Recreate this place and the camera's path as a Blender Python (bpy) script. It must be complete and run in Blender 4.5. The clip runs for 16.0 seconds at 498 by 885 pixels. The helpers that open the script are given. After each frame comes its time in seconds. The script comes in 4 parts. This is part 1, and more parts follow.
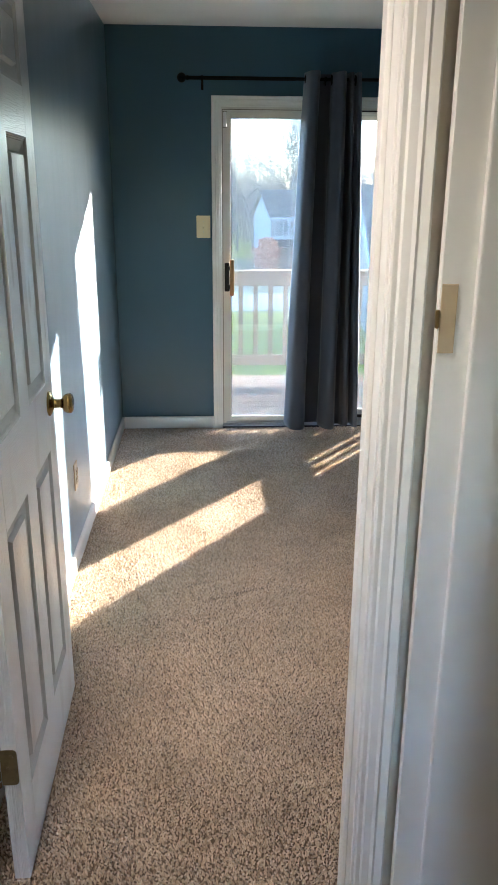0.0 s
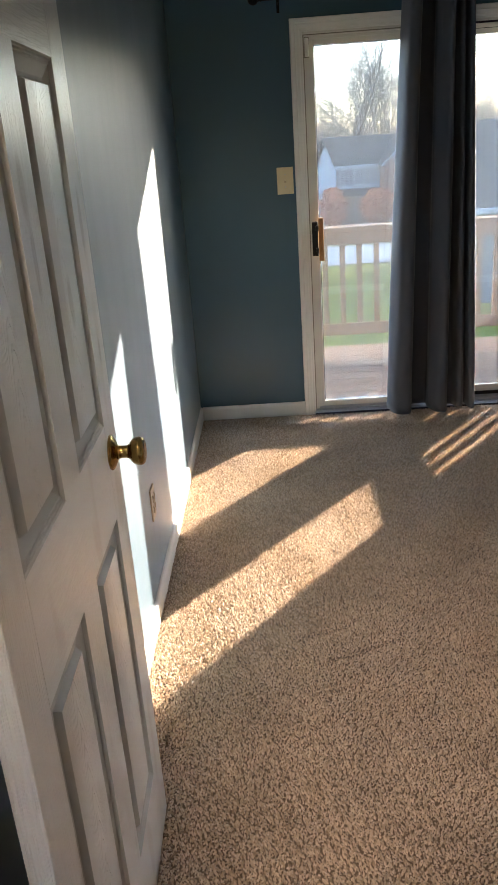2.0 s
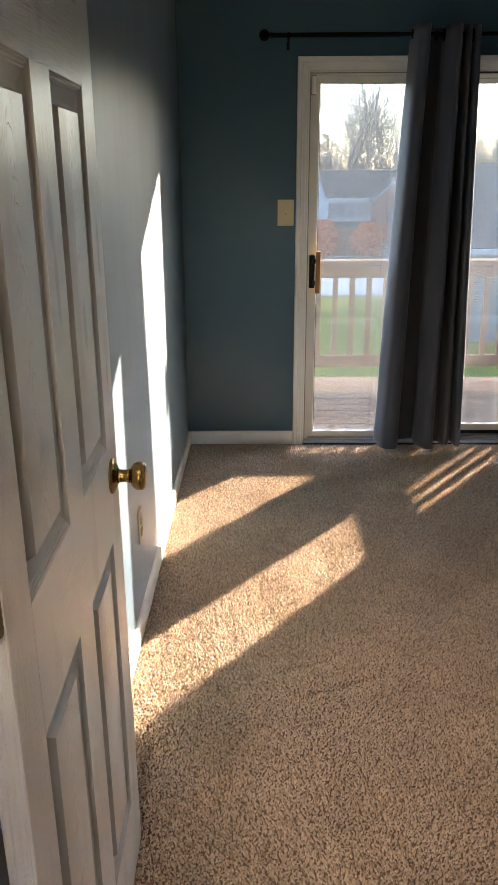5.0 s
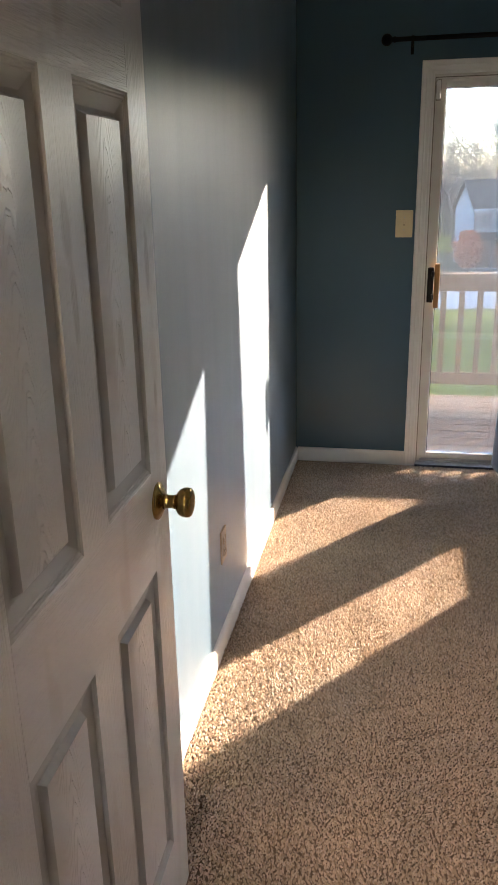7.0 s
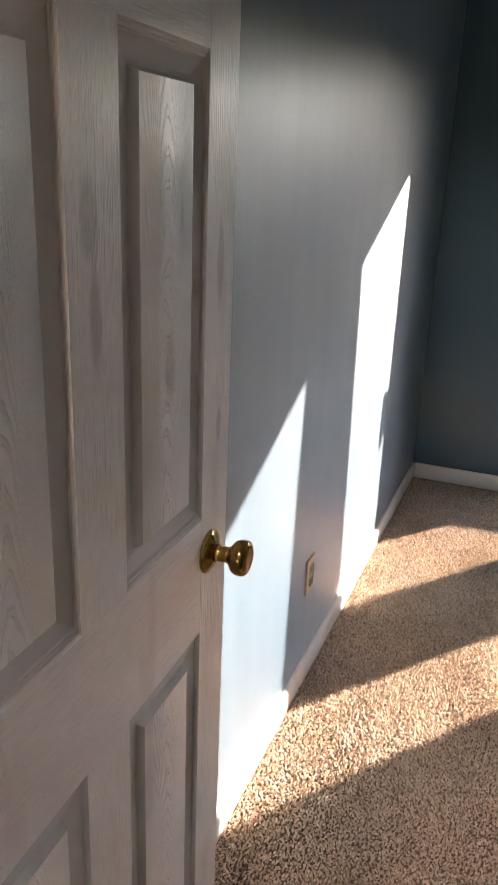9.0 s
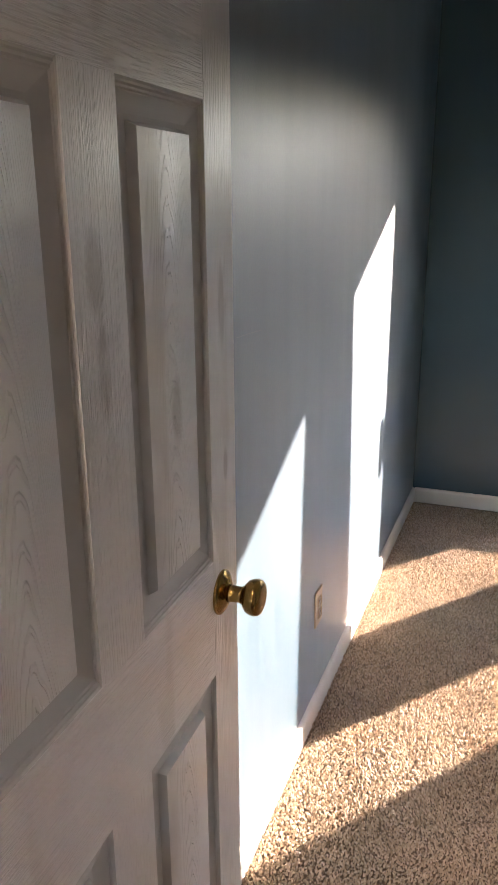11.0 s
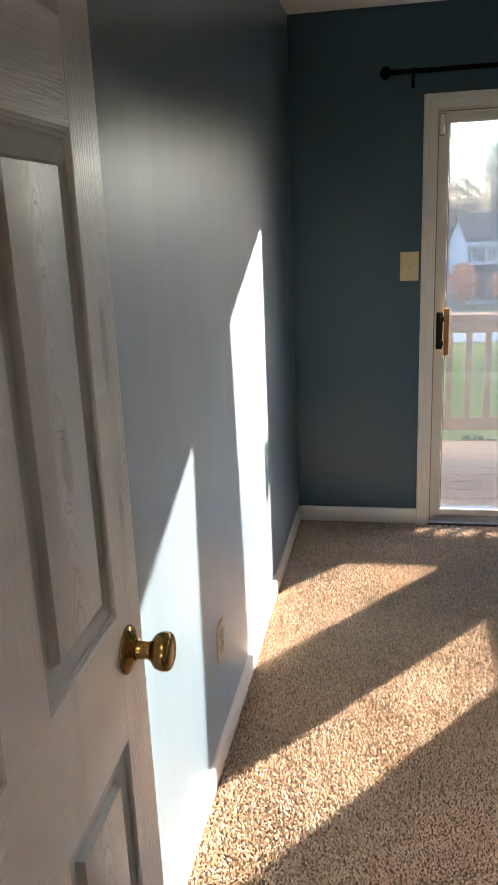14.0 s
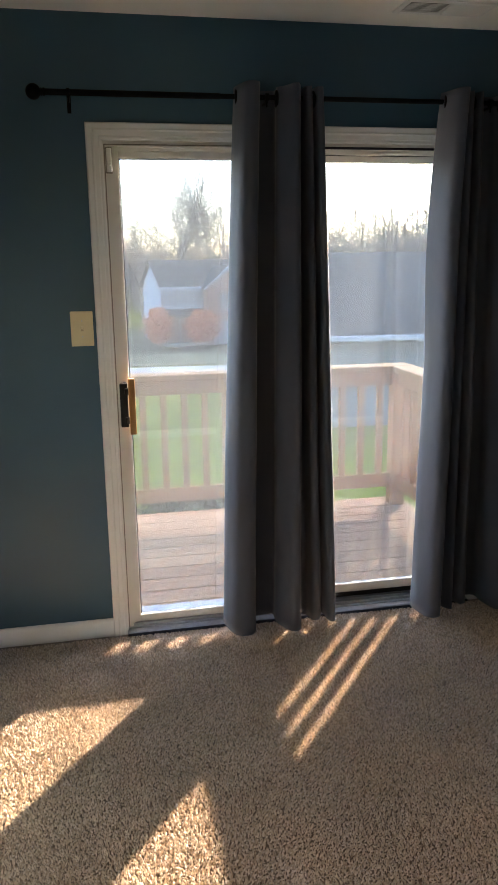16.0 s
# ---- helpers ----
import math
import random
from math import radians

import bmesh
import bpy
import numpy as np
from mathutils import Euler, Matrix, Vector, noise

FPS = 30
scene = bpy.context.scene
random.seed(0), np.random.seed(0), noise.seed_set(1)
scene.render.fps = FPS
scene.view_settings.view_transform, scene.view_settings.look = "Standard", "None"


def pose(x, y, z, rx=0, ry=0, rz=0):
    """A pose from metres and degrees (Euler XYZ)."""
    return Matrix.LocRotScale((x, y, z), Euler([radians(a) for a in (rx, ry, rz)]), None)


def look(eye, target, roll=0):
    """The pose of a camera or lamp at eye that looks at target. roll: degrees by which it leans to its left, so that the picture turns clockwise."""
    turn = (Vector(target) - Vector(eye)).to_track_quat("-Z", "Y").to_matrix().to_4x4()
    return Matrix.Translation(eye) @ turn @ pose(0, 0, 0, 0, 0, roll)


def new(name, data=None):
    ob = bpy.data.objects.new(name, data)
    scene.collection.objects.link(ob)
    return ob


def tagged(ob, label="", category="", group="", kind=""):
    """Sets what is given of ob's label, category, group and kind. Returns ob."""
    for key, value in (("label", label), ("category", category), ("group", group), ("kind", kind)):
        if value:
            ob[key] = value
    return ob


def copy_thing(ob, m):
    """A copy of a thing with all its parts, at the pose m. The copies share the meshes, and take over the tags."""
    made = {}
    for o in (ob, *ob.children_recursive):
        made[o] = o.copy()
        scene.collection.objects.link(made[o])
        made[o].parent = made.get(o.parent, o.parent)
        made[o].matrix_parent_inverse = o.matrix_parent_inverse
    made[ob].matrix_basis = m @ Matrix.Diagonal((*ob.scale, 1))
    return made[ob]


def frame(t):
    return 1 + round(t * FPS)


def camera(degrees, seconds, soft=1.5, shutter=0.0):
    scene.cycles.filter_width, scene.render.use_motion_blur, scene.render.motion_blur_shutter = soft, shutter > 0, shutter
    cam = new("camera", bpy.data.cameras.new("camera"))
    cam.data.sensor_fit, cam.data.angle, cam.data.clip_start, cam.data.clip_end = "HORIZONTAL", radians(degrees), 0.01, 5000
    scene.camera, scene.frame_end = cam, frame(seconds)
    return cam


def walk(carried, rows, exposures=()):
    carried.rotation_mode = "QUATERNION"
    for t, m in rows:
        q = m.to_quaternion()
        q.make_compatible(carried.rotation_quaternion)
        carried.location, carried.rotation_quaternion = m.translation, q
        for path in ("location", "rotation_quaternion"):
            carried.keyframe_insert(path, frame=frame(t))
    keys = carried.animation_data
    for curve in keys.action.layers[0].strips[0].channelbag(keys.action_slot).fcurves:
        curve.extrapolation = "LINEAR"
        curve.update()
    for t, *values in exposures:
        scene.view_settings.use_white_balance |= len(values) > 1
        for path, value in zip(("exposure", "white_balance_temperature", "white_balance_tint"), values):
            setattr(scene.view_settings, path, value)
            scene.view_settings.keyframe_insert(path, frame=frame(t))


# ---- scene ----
cam = camera(35.7, 16.0, 1.1)
PATH = [
    (0, (0.122, 0.049, 1.511), (0.232, 1.947, 0.889), 0.3),
    (0.5, (0.062, 0.308, 1.516), (0.037, 2.204, 0.878), -0.7),
    (1, (0.086, 0.542, 1.506), (-0.176, 2.407, 0.833), -4.3),
    (1.5, (0.079, 0.665, 1.483), (-0.273, 2.502, 0.775), -6.1),
    (2, (0.017, 0.749, 1.483), (-0.063, 2.613, 0.764), -4.1),
    (2.5, (-0.106, 0.785, 1.511), (0.068, 2.66, 0.835), -0.8),
    (3, (-0.145, 0.777, 1.524), (0.233, 2.636, 0.89), 1.0),
    (3.5, (-0.158, 0.776, 1.52), (0.254, 2.638, 0.917), 0.4),
    (4, (-0.158, 0.785, 1.507), (0.184, 2.651, 0.874), 0.0),
    (4.5, (-0.11, 0.768, 1.513), (0.071, 2.652, 0.866), 0.2),
    (5, (-0.025, 0.743, 1.501), (-0.049, 2.63, 0.838), -0.3),
    (5.2, (-0.003, 0.74, 1.493), (-0.083, 2.623, 0.822), -0.6),
    (7.3, (0.111, 0.944, 1.496), (-0.269, 2.809, 0.882), -0.8),
    (7.5, (0.106, 1.007, 1.513), (-0.265, 2.888, 0.945), -0.0),
    (8, (0.107, 1.109, 1.509), (-0.248, 2.993, 0.938), 1.9),
    (8.5, (0.111, 1.147, 1.503), (-0.38, 2.966, 0.833), 3.2),
    (9, (0.116, 1.155, 1.5), (-0.556, 2.914, 0.828), 2.3),
    (9.2, (0.116, 1.159, 1.505), (-0.593, 2.908, 0.843), 1.5),
    (11.3, (0.098, 1.149, 1.512), (-0.575, 2.937, 0.92), -0.7),
    (11.5, (0.098, 1.157, 1.511), (-0.616, 2.927, 0.915), -1.0),
    (12, (0.099, 1.168, 1.504), (-0.709, 2.897, 0.905), -1.8),
    (12.5, (0.098, 1.168, 1.506), (-0.734, 2.884, 0.906), -2.0),
    (13, (0.092, 1.164, 1.51), (-0.663, 2.915, 0.907), -1.1),
    (13.5, (0.07, 1.187, 1.513), (-0.521, 3.004, 0.922), -1.8),
    (14, (0.056, 1.199, 1.518), (-0.311, 3.087, 0.972), -2.4),
    (14.5, (0.056, 1.271, 1.561), (-0.11, 3.21, 1.101), -1.2),
    (15, (0.074, 1.505, 1.571), (0.013, 3.461, 1.159), -0.4),
    (15.5, (0.108, 1.688, 1.541), (0.191, 3.638, 1.106), 0.1),
    (16, (0.165, 1.94, 1.545), (0.541, 3.849, 1.082), -0.8),
]
walk(cam, [(t, look(eye, target, roll)) for t, eye, target, roll in PATH],
     [(0.0, 6.38, 5100, 7), (0.5, 6.42, 5400, 12), (1.5, 6.02, 5650, 14), (2.5, 5.84, 6100, 15), (3.5, 5.92, 6050, 13), (5.2, 5.84, 6100, 16),
      (7.5, 5.68, 6050, 21), (9.0, 5.82, 5950, 23), (12.5, 5.97, 5950, 22), (13.0, 6.00, 5850, 17), (13.5, 6.10, 5750, 11), (14.0, 5.85, 6000, 18),
      (14.5, 5.75, 6150, 21), (16.0, 6.02, 6200, 17)])

# ---- world and lights ----
SUN_AZ, SUN_EL = radians(37.9), radians(18.8)
world = bpy.data.worlds.new("world")
scene.world = world
world.use_nodes = True
sky = world.node_tree.nodes.new("ShaderNodeTexSky")
sky.sky_type, sky.sun_disc = "NISHITA", False
sky.sun_elevation, sky.sun_rotation = SUN_EL, SUN_AZ
sky.dust_density, sky.air_density = 0.6, 1.0
back = world.node_tree.nodes["Background"]
back.inputs["Strength"].default_value = 0.145
world.node_tree.links.new(sky.outputs[0], back.inputs[0])
sun_way = Vector((math.sin(SUN_AZ) * math.cos(SUN_EL), math.cos(SUN_AZ) * math.cos(SUN_EL), math.sin(SUN_EL)))
sun = new("sun", bpy.data.lights.new("sun", "SUN"))
sun.data.energy, sun.data.angle, sun.data.color = 1.02, radians(0.55), (0.86, 0.71, 0.50)
sun.matrix_world = look(sun_way * 60, (0, 0, 0))
# unseen fill lamps, added at a made-up hall window and under the hall ceiling
def added_fill(x, y, z, tx, ty, tz, wide, high, watts, tone):
    lamp = new("hall_fill_light", bpy.data.lights.new("hall_fill_light", "AREA"))
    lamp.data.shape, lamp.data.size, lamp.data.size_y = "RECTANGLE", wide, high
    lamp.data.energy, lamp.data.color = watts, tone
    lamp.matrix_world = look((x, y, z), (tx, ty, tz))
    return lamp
added_fill(0.0, -3.44, 1.45, 0.0, 0.0, 1.45, 0.4, 0.5, 0.14, (1.0, 0.72, 0.48))
# added fill, aimed through the doorway to brighten the bedroom carpet
ceiling_fill = new("ceiling_fill_light", bpy.data.lights.new("ceiling_fill_light", "AREA"))
ceiling_fill.data.shape, ceiling_fill.data.size = "DISK", 0.30
ceiling_fill.data.energy, ceiling_fill.data.color = 0.15, (1.0, 0.74, 0.52)
ceiling_fill.data.spread = radians(80)
ceiling_fill.matrix_world = look((-0.34, 0.95, 2.34), (0.50, 2.60, 0.0))


# ---- materials ----
def material(name, rough=0.6, metal=0.0):
    m = bpy.data.materials.new(name)
    m.use_nodes = True
    n = m.node_tree.nodes
    b = n["Principled BSDF"]
    b.inputs["Roughness"].default_value, b.inputs["Metallic"].default_value = rough, metal
    return m, m.node_tree, b


def node(tree, kind, **values):
    n = tree.nodes.new(kind)
    for key, value in values.items():
        n.inputs[key.replace("_", " ")].default_value = value
    return n


def coords(tree, scale=(1, 1, 1), space="Object"):
    c, m = tree.nodes.new("ShaderNodeTexCoord"), tree.nodes.new("ShaderNodeMapping")
    m.inputs["Scale"].default_value = scale
    tree.links.new(c.outputs[space], m.inputs[0])
    return m.outputs[0]


def noise_of(tree, scale, detail=3.0, stretch=(1, 1, 1), rough=0.5, warp=0.0):
    n = node(tree, "ShaderNodeTexNoise", Scale=scale, Detail=detail, Roughness=rough, Distortion=warp)
    tree.links.new(coords(tree, stretch), n.inputs["Vector"])
    return n.outputs["Fac"]


def ramp(tree, fac, stops):
    r = tree.nodes.new("ShaderNodeValToRGB")
    while len(r.color_ramp.elements) < len(stops):
        r.color_ramp.elements.new(0.5)
    for e, (at, tone) in zip(r.color_ramp.elements, stops):
        e.position, e.color = at, (*tone, 1) if len(tone) == 3 else tone
    tree.links.new(fac, r.inputs[0])
    return r.outputs[0]


def grey(v):
    return (v, v, v)


def mixed(tree, fac, a, b, mode="MIX"):
    m = tree.nodes.new("ShaderNodeMix")
    m.data_type, m.blend_type = "RGBA", mode
    for value, socket in ((fac, m.inputs[0]), (a, m.inputs[6]), (b, m.inputs[7])):
        if hasattr(value, "links"):
            tree.links.new(value, socket)
        elif isinstance(value, tuple):
            socket.default_value = (*value, 1)
        else:
            socket.default_value = value
    return m.outputs[2]


def bump(tree, bsdf, height, strength, distance, before=None):
    b = node(tree, "ShaderNodeBump", Strength=strength, Distance=distance)
    tree.links.new(height, b.inputs["Height"])
    if before is not None:
        tree.links.new(before, b.inputs["Normal"])
    tree.links.new(b.outputs[0], bsdf.inputs["Normal"])
    return b.outputs[0]


def painted(name, tone, tone2, rough, rough2, grain=260.0, relief=0.0006, blot=1.6, sheen=0.5, wave=0.25):
    """Rolled wall paint: fine orange peel, faint blotches, uneven sheen."""
    m, t, b = material(name, rough)
    big = noise_of(t, blot, 4)
    t.links.new(ramp(t, big, [(0.3, tone), (0.7, tone2)]), b.inputs["Base Color"])
    t.links.new(ramp(t, noise_of(t, 9.0, 5, (1, 1, 0.14)), [(0.3, grey(rough)), (0.72, grey(rough2))]), b.inputs["Roughness"])
    b.inputs["Specular IOR Level"].default_value = sheen
    n = bump(t, b, noise_of(t, grain, 2), 0.35, relief)
    bump(t, b, noise_of(t, 8.0, 3, (1, 1, 0.12)), wave, 0.004, n)
    return m


BLUE = painted("slate blue satin wall paint", (0.034, 0.083, 0.125), (0.040, 0.093, 0.138), 0.44, 0.54, 210.0, 0.0018, sheen=0.2, wave=0.6)
wall_coat = BLUE.node_tree.nodes["Principled BSDF"].inputs
wall_coat["Coat IOR"].default_value = 2.2
slant = node(BLUE.node_tree, "ShaderNodeLayerWeight", Blend=0.5)
BLUE.node_tree.links.new(ramp(BLUE.node_tree, slant.outputs["Facing"], [(0.15, grey(0.12)), (0.5, grey(1.0))]), wall_coat["Coat Weight"])
BLUE.node_tree.links.new(ramp(BLUE.node_tree, slant.outputs["Facing"], [(0.15, grey(0.15)), (0.45, grey(1.0))]), wall_coat["Specular IOR Level"])
streaks = mixed(BLUE.node_tree, 0.5, noise_of(BLUE.node_tree, 11.0, 2, (1, 1, 0.16), 0.45), noise_of(BLUE.node_tree, 4.0, 2))
BLUE.node_tree.links.new(ramp(BLUE.node_tree, streaks, [(0.25, grey(0.31)), (0.75, grey(0.41))]), wall_coat["Coat Roughness"])
HALL = painted("warm white hall paint", (0.60, 0.55, 0.47), (0.66, 0.60, 0.52), 0.55, 0.65)
CEIL = painted("white ceiling paint", (0.79, 0.77, 0.72), (0.85, 0.83, 0.78), 0.8, 0.9, 90.0, 0.002)
TRIM = painted("white trim paint", (0.70, 0.69, 0.66), (0.76, 0.75, 0.72), 0.34, 0.5, 60.0, 0.0003, 4.0, wave=0.06)
VINYL = painted("white vinyl", (0.62, 0.60, 0.54), (0.68, 0.66, 0.60), 0.35, 0.5, 30.0, 0.0002, 3.0)


# hand marks on the open door: place across, height, half width, half height
DOOR_STAINS = [(0.351, 1.433, 0.020, 0.055), (0.358, 1.340, 0.014, 0.065), (0.526, 1.255, 0.018, 0.055), (0.675, 1.362, 0.014, 0.075), (0.681, 1.137, 0.010, 0.032)]


def door_paint(name, stretch, ring, relief):
    """White paint over a pressed wood grain that runs along the stretch."""
    m, t, b = material(name, 0.36)
    clean = ramp(t, noise_of(t, 2.5, 4), [(0.3, (0.71, 0.695, 0.67)), (0.7, (0.76, 0.745, 0.72))])
    smudge = ramp(t, noise_of(t, 6.0, 2, (1, 1.6, 0.55), 0.4), [(0.61, grey(1.0)), (0.68, (0.86, 0.83, 0.80))])
    tone = mixed(t, 1.0, clean, smudge, "MULTIPLY")
    for y, z, wide, tall in DOOR_STAINS:
        at = t.nodes.new("ShaderNodeMapping")
        at.inputs["Location"].default_value, at.inputs["Scale"].default_value = (0, -y / wide, -z / tall), (0, 1 / wide, 1 / tall)
        t.links.new(t.nodes.new("ShaderNodeTexCoord").outputs["Object"], at.inputs[0])
        far = t.nodes.new("ShaderNodeVectorMath")
        far.operation = "LENGTH"
        t.links.new(at.outputs[0], far.inputs[0])
        edge = mixed(t, 0.35, far.outputs["Value"], noise_of(t, 30.0, 3, (1, 1.5, 0.6)))
        tone = mixed(t, 1.0, tone, ramp(t, edge, [(0.50, (0.68, 0.645, 0.61)), (0.78, grey(1.0))]), "MULTIPLY")
    t.links.new(tone, b.inputs["Base Color"])
    t.links.new(ramp(t, noise_of(t, 9.0, 4), [(0.35, grey(0.29)), (0.7, grey(0.34))]), b.inputs["Roughness"])
    b.inputs["Specular IOR Level"].default_value = 1.0
    if ring:
        def calc(kind, a, b=0.0):
            n = t.nodes.new("ShaderNodeMath")
            n.operation = kind
            for value, socket in ((a, n.inputs[0]), (b, n.inputs[1])):
                if hasattr(value, "links"):
                    t.links.new(value, socket)
                else:
                    socket.default_value = value
            return n.outputs[0]
        place = t.nodes.new("ShaderNodeTexCoord")
        axes = t.nodes.new("ShaderNodeSeparateXYZ")
        t.links.new(place.outputs["Object"], axes.inputs[0])
        off = calc("MINIMUM", calc("ABSOLUTE", calc("SUBTRACT", axes.outputs[1], 0.203)), calc("ABSOLUTE", calc("SUBTRACT", axes.outputs[1], 0.5195)))
        wander = calc("MULTIPLY", calc("SUBTRACT", noise_of(t, 9.0, 3, (1, 1.4, 0.5)), 0.5), 0.15)
        fine = calc("MULTIPLY", calc("SUBTRACT", noise_of(t, 70.0, 2, (1, 1, 0.2)), 0.5), 0.035)
        arch = calc("ADD", calc("ADD", axes.outputs[2], calc("MULTIPLY", calc("MULTIPLY", off, off), 150.0)), calc("ADD", wander, fine))
        saw = calc("FRACT", calc("MULTIPLY", arch, 24.0))
        lines = ramp(t, saw, [(0.0, grey(0.0)), (0.06, grey(1)), (0.24, grey(0.9)), (0.34, grey(0.12)), (1.0, grey(0.0))])
    else:
        lines = ramp(t, noise_of(t, 320.0, 2, stretch, 0.6), [(0.40, grey(0)), (0.56, grey(1))])
    b.inputs["Coat Weight"].default_value, b.inputs["Coat Roughness"].default_value, b.inputs["Coat IOR"].default_value = 1.0, 0.29, 1.6
    n = bump(t, b, lines, 1.0, relief)
    bump(t, b, noise_of(t, 30.0, 3, stretch), 0.25, 0.0005, n)
    return m


DOOR_UP = door_paint("white door paint upright grain", (1, 1, 0.012), False, 0.0012)
DOOR_ACROSS = door_paint("white door paint level grain", (1, 0.04, 1), False, 0.0012)
DOOR_PANEL = door_paint("white door paint cathedral grain", (1, 1.0, 0.16), True, 0.0042)
# darker, duller copy of the door paint that puts shade on the bevels
SHADED_MOULDING = painted("shaded moulding paint", (0.55, 0.535, 0.51), (0.60, 0.585, 0.56), 0.5, 0.6, 60.0, 0.0003, 4.0, 0.3)


def metal(name, tone, rough, worn=(0, 0, 0)):
    m, t, b = material(name, rough, 1.0)
    t.links.new(ramp(t, noise_of(t, 60.0, 5), [(0.35, tone), (0.75, tuple(0.7 * a + 0.3 * w for a, w in zip(tone, worn)))]), b.inputs["Base Color"])
    t.links.new(ramp(t, noise_of(t, 120.0, 3), [(0.3, grey(rough)), (0.8, grey(min(1, rough + 0.18)))]), b.inputs["Roughness"])
    return m


BRASS = metal("polished brass", (0.40, 0.26, 0.08), 0.12, (0.14, 0.08, 0.02))
OLD_BRASS = metal("tarnished brass", (0.24, 0.165, 0.075), 0.36, (0.1, 0.06, 0.03))
STEEL = metal("bright steel", (0.62, 0.60, 0.57), 0.3, (0.3, 0.3, 0.3))
BRONZE = metal("dark bronze aluminium", (0.035, 0.036, 0.045), 0.45, (0.1, 0.1, 0.1))
ALU = metal("dull aluminium", (0.42, 0.43, 0.45), 0.4, (0.25, 0.25, 0.25))


def plain(name, tone, tone2, rough, scale=40.0, relief=0.0):
    m, t, b = material(name, rough)
    t.links.new(ramp(t, noise_of(t, scale, 4), [(0.3, tone), (0.7, tone2)]), b.inputs["Base Color"])
    if relief:
        bump(t, b, noise_of(t, scale * 2, 3), 0.5, relief)
    return m


BLACK = plain("black enamelled metal", (0.004, 0.004, 0.004), (0.007, 0.007, 0.007), 0.55)
BLACK.node_tree.nodes["Principled BSDF"].inputs["Specular IOR Level"].default_value = 0.06
BLACK_PLASTIC = plain("black plastic", (0.006, 0.006, 0.006), (0.012, 0.011, 0.010), 0.5)
BLACK_PLASTIC.node_tree.nodes["Principled BSDF"].inputs["Specular IOR Level"].default_value = 0.15
ALMOND = plain("almond plastic", (0.62, 0.53, 0.32), (0.68, 0.58, 0.36), 0.38, 15.0)
ALMOND_DARK = plain("tan plastic", (0.42, 0.33, 0.21), (0.46, 0.37, 0.24), 0.38, 15.0)
# grey that draws shadow in the casing reveal and round the latch
SHADE_GREY = plain("grey for shadow lines", (0.20, 0.18, 0.15), (0.28, 0.25, 0.21), 0.7)
SLOT = plain("dark slot", (0.01, 0.009, 0.008), (0.02, 0.018, 0.015), 0.7)


def wood(name, dark, light, along, rough=0.6, scale=18.0):
    m, t, b = material(name, rough)
    b.inputs["Specular IOR Level"].default_value = 0.05
    info = t.nodes.new("ShaderNodeObjectInfo")
    grain = ramp(t, noise_of(t, scale, 5, along, 0.6, 0.6), [(0.3, dark), (0.7, light)])
    tint = ramp(t, info.outputs["Random"], [(0.0, grey(0.84)), (1.0, grey(1.0))])
    t.links.new(mixed(t, 1.0, grain, tint, "MULTIPLY"), b.inputs["Base Color"])
    bump(t, b, noise_of(t, scale * 4, 3, along), 0.4, 0.001)
    return m


OAK = wood("oiled oak", (0.33, 0.17, 0.065), (0.46, 0.26, 0.11), (1, 1, 0.1), 0.4, 60.0)
CEDAR_X = wood("weathered cedar lengthwise", (0.42, 0.205, 0.075), (0.58, 0.31, 0.125), (0.06, 1, 1))
CEDAR_Y = wood("weathered cedar crosswise", (0.42, 0.205, 0.075), (0.58, 0.31, 0.125), (1, 0.06, 1))
CEDAR_Z = wood("weathered cedar upright", (0.42, 0.205, 0.075), (0.58, 0.31, 0.125), (1, 1, 0.06))
DECK = wood("weathered deck board", (0.40, 0.225, 0.115), (0.56, 0.335, 0.18), (0.05, 1, 1), 0.7)


def fabric():
    m, t, b = material("charcoal blackout fabric", 0.85)
    t.links.new(ramp(t, noise_of(t, 7.0, 5, (1, 1, 0.3)), [(0.3, (0.060, 0.067, 0.088)), (0.7, (0.080, 0.089, 0.114))]), b.inputs["Base Color"])
    b.inputs["Sheen Weight"].default_value = 0.15
    b.inputs["Sheen Roughness"].default_value = 0.4
    n = bump(t, b, noise_of(t, 900.0, 1, (1, 1, 0.6)), 0.4, 0.0006)
    bump(t, b, noise_of(t, 12.0, 4, (1, 1, 0.35)), 0.3, 0.006, n)
    return m


CURTAIN = fabric()


def carpet(islands):
    m, t, b = material("beige carpet tufts" if islands else "beige carpet backing", 0.95)
    g = t.nodes.new("ShaderNodeNewGeometry")
    fine = g.outputs["Random Per Island"] if islands else noise_of(t, 160.0, 2)
    speck = ramp(t, fine, [(0.0, (0.31, 0.22, 0.148)), (0.22, (0.49, 0.375, 0.265)), (0.65, (0.65, 0.51, 0.375)), (1.0, (0.79, 0.645, 0.49))] if islands else [(0.3, (0.17, 0.125, 0.085)), (0.7, (0.24, 0.175, 0.125))])
    wear = ramp(t, noise_of(t, 4.0, 5, rough=0.65), [(0.3, grey(0.74)), (0.68, grey(1.0))])
    t.links.new(mixed(t, 1.0, speck, wear, "MULTIPLY"), b.inputs["Base Color"])
    b.inputs["Specular IOR Level"].default_value = 0.2
    b.inputs["Sheen Weight"].default_value = 0.6
    b.inputs["Sheen Roughness"].default_value = 0.5
    return m


TUFT, BACKING = carpet(True), carpet(False)


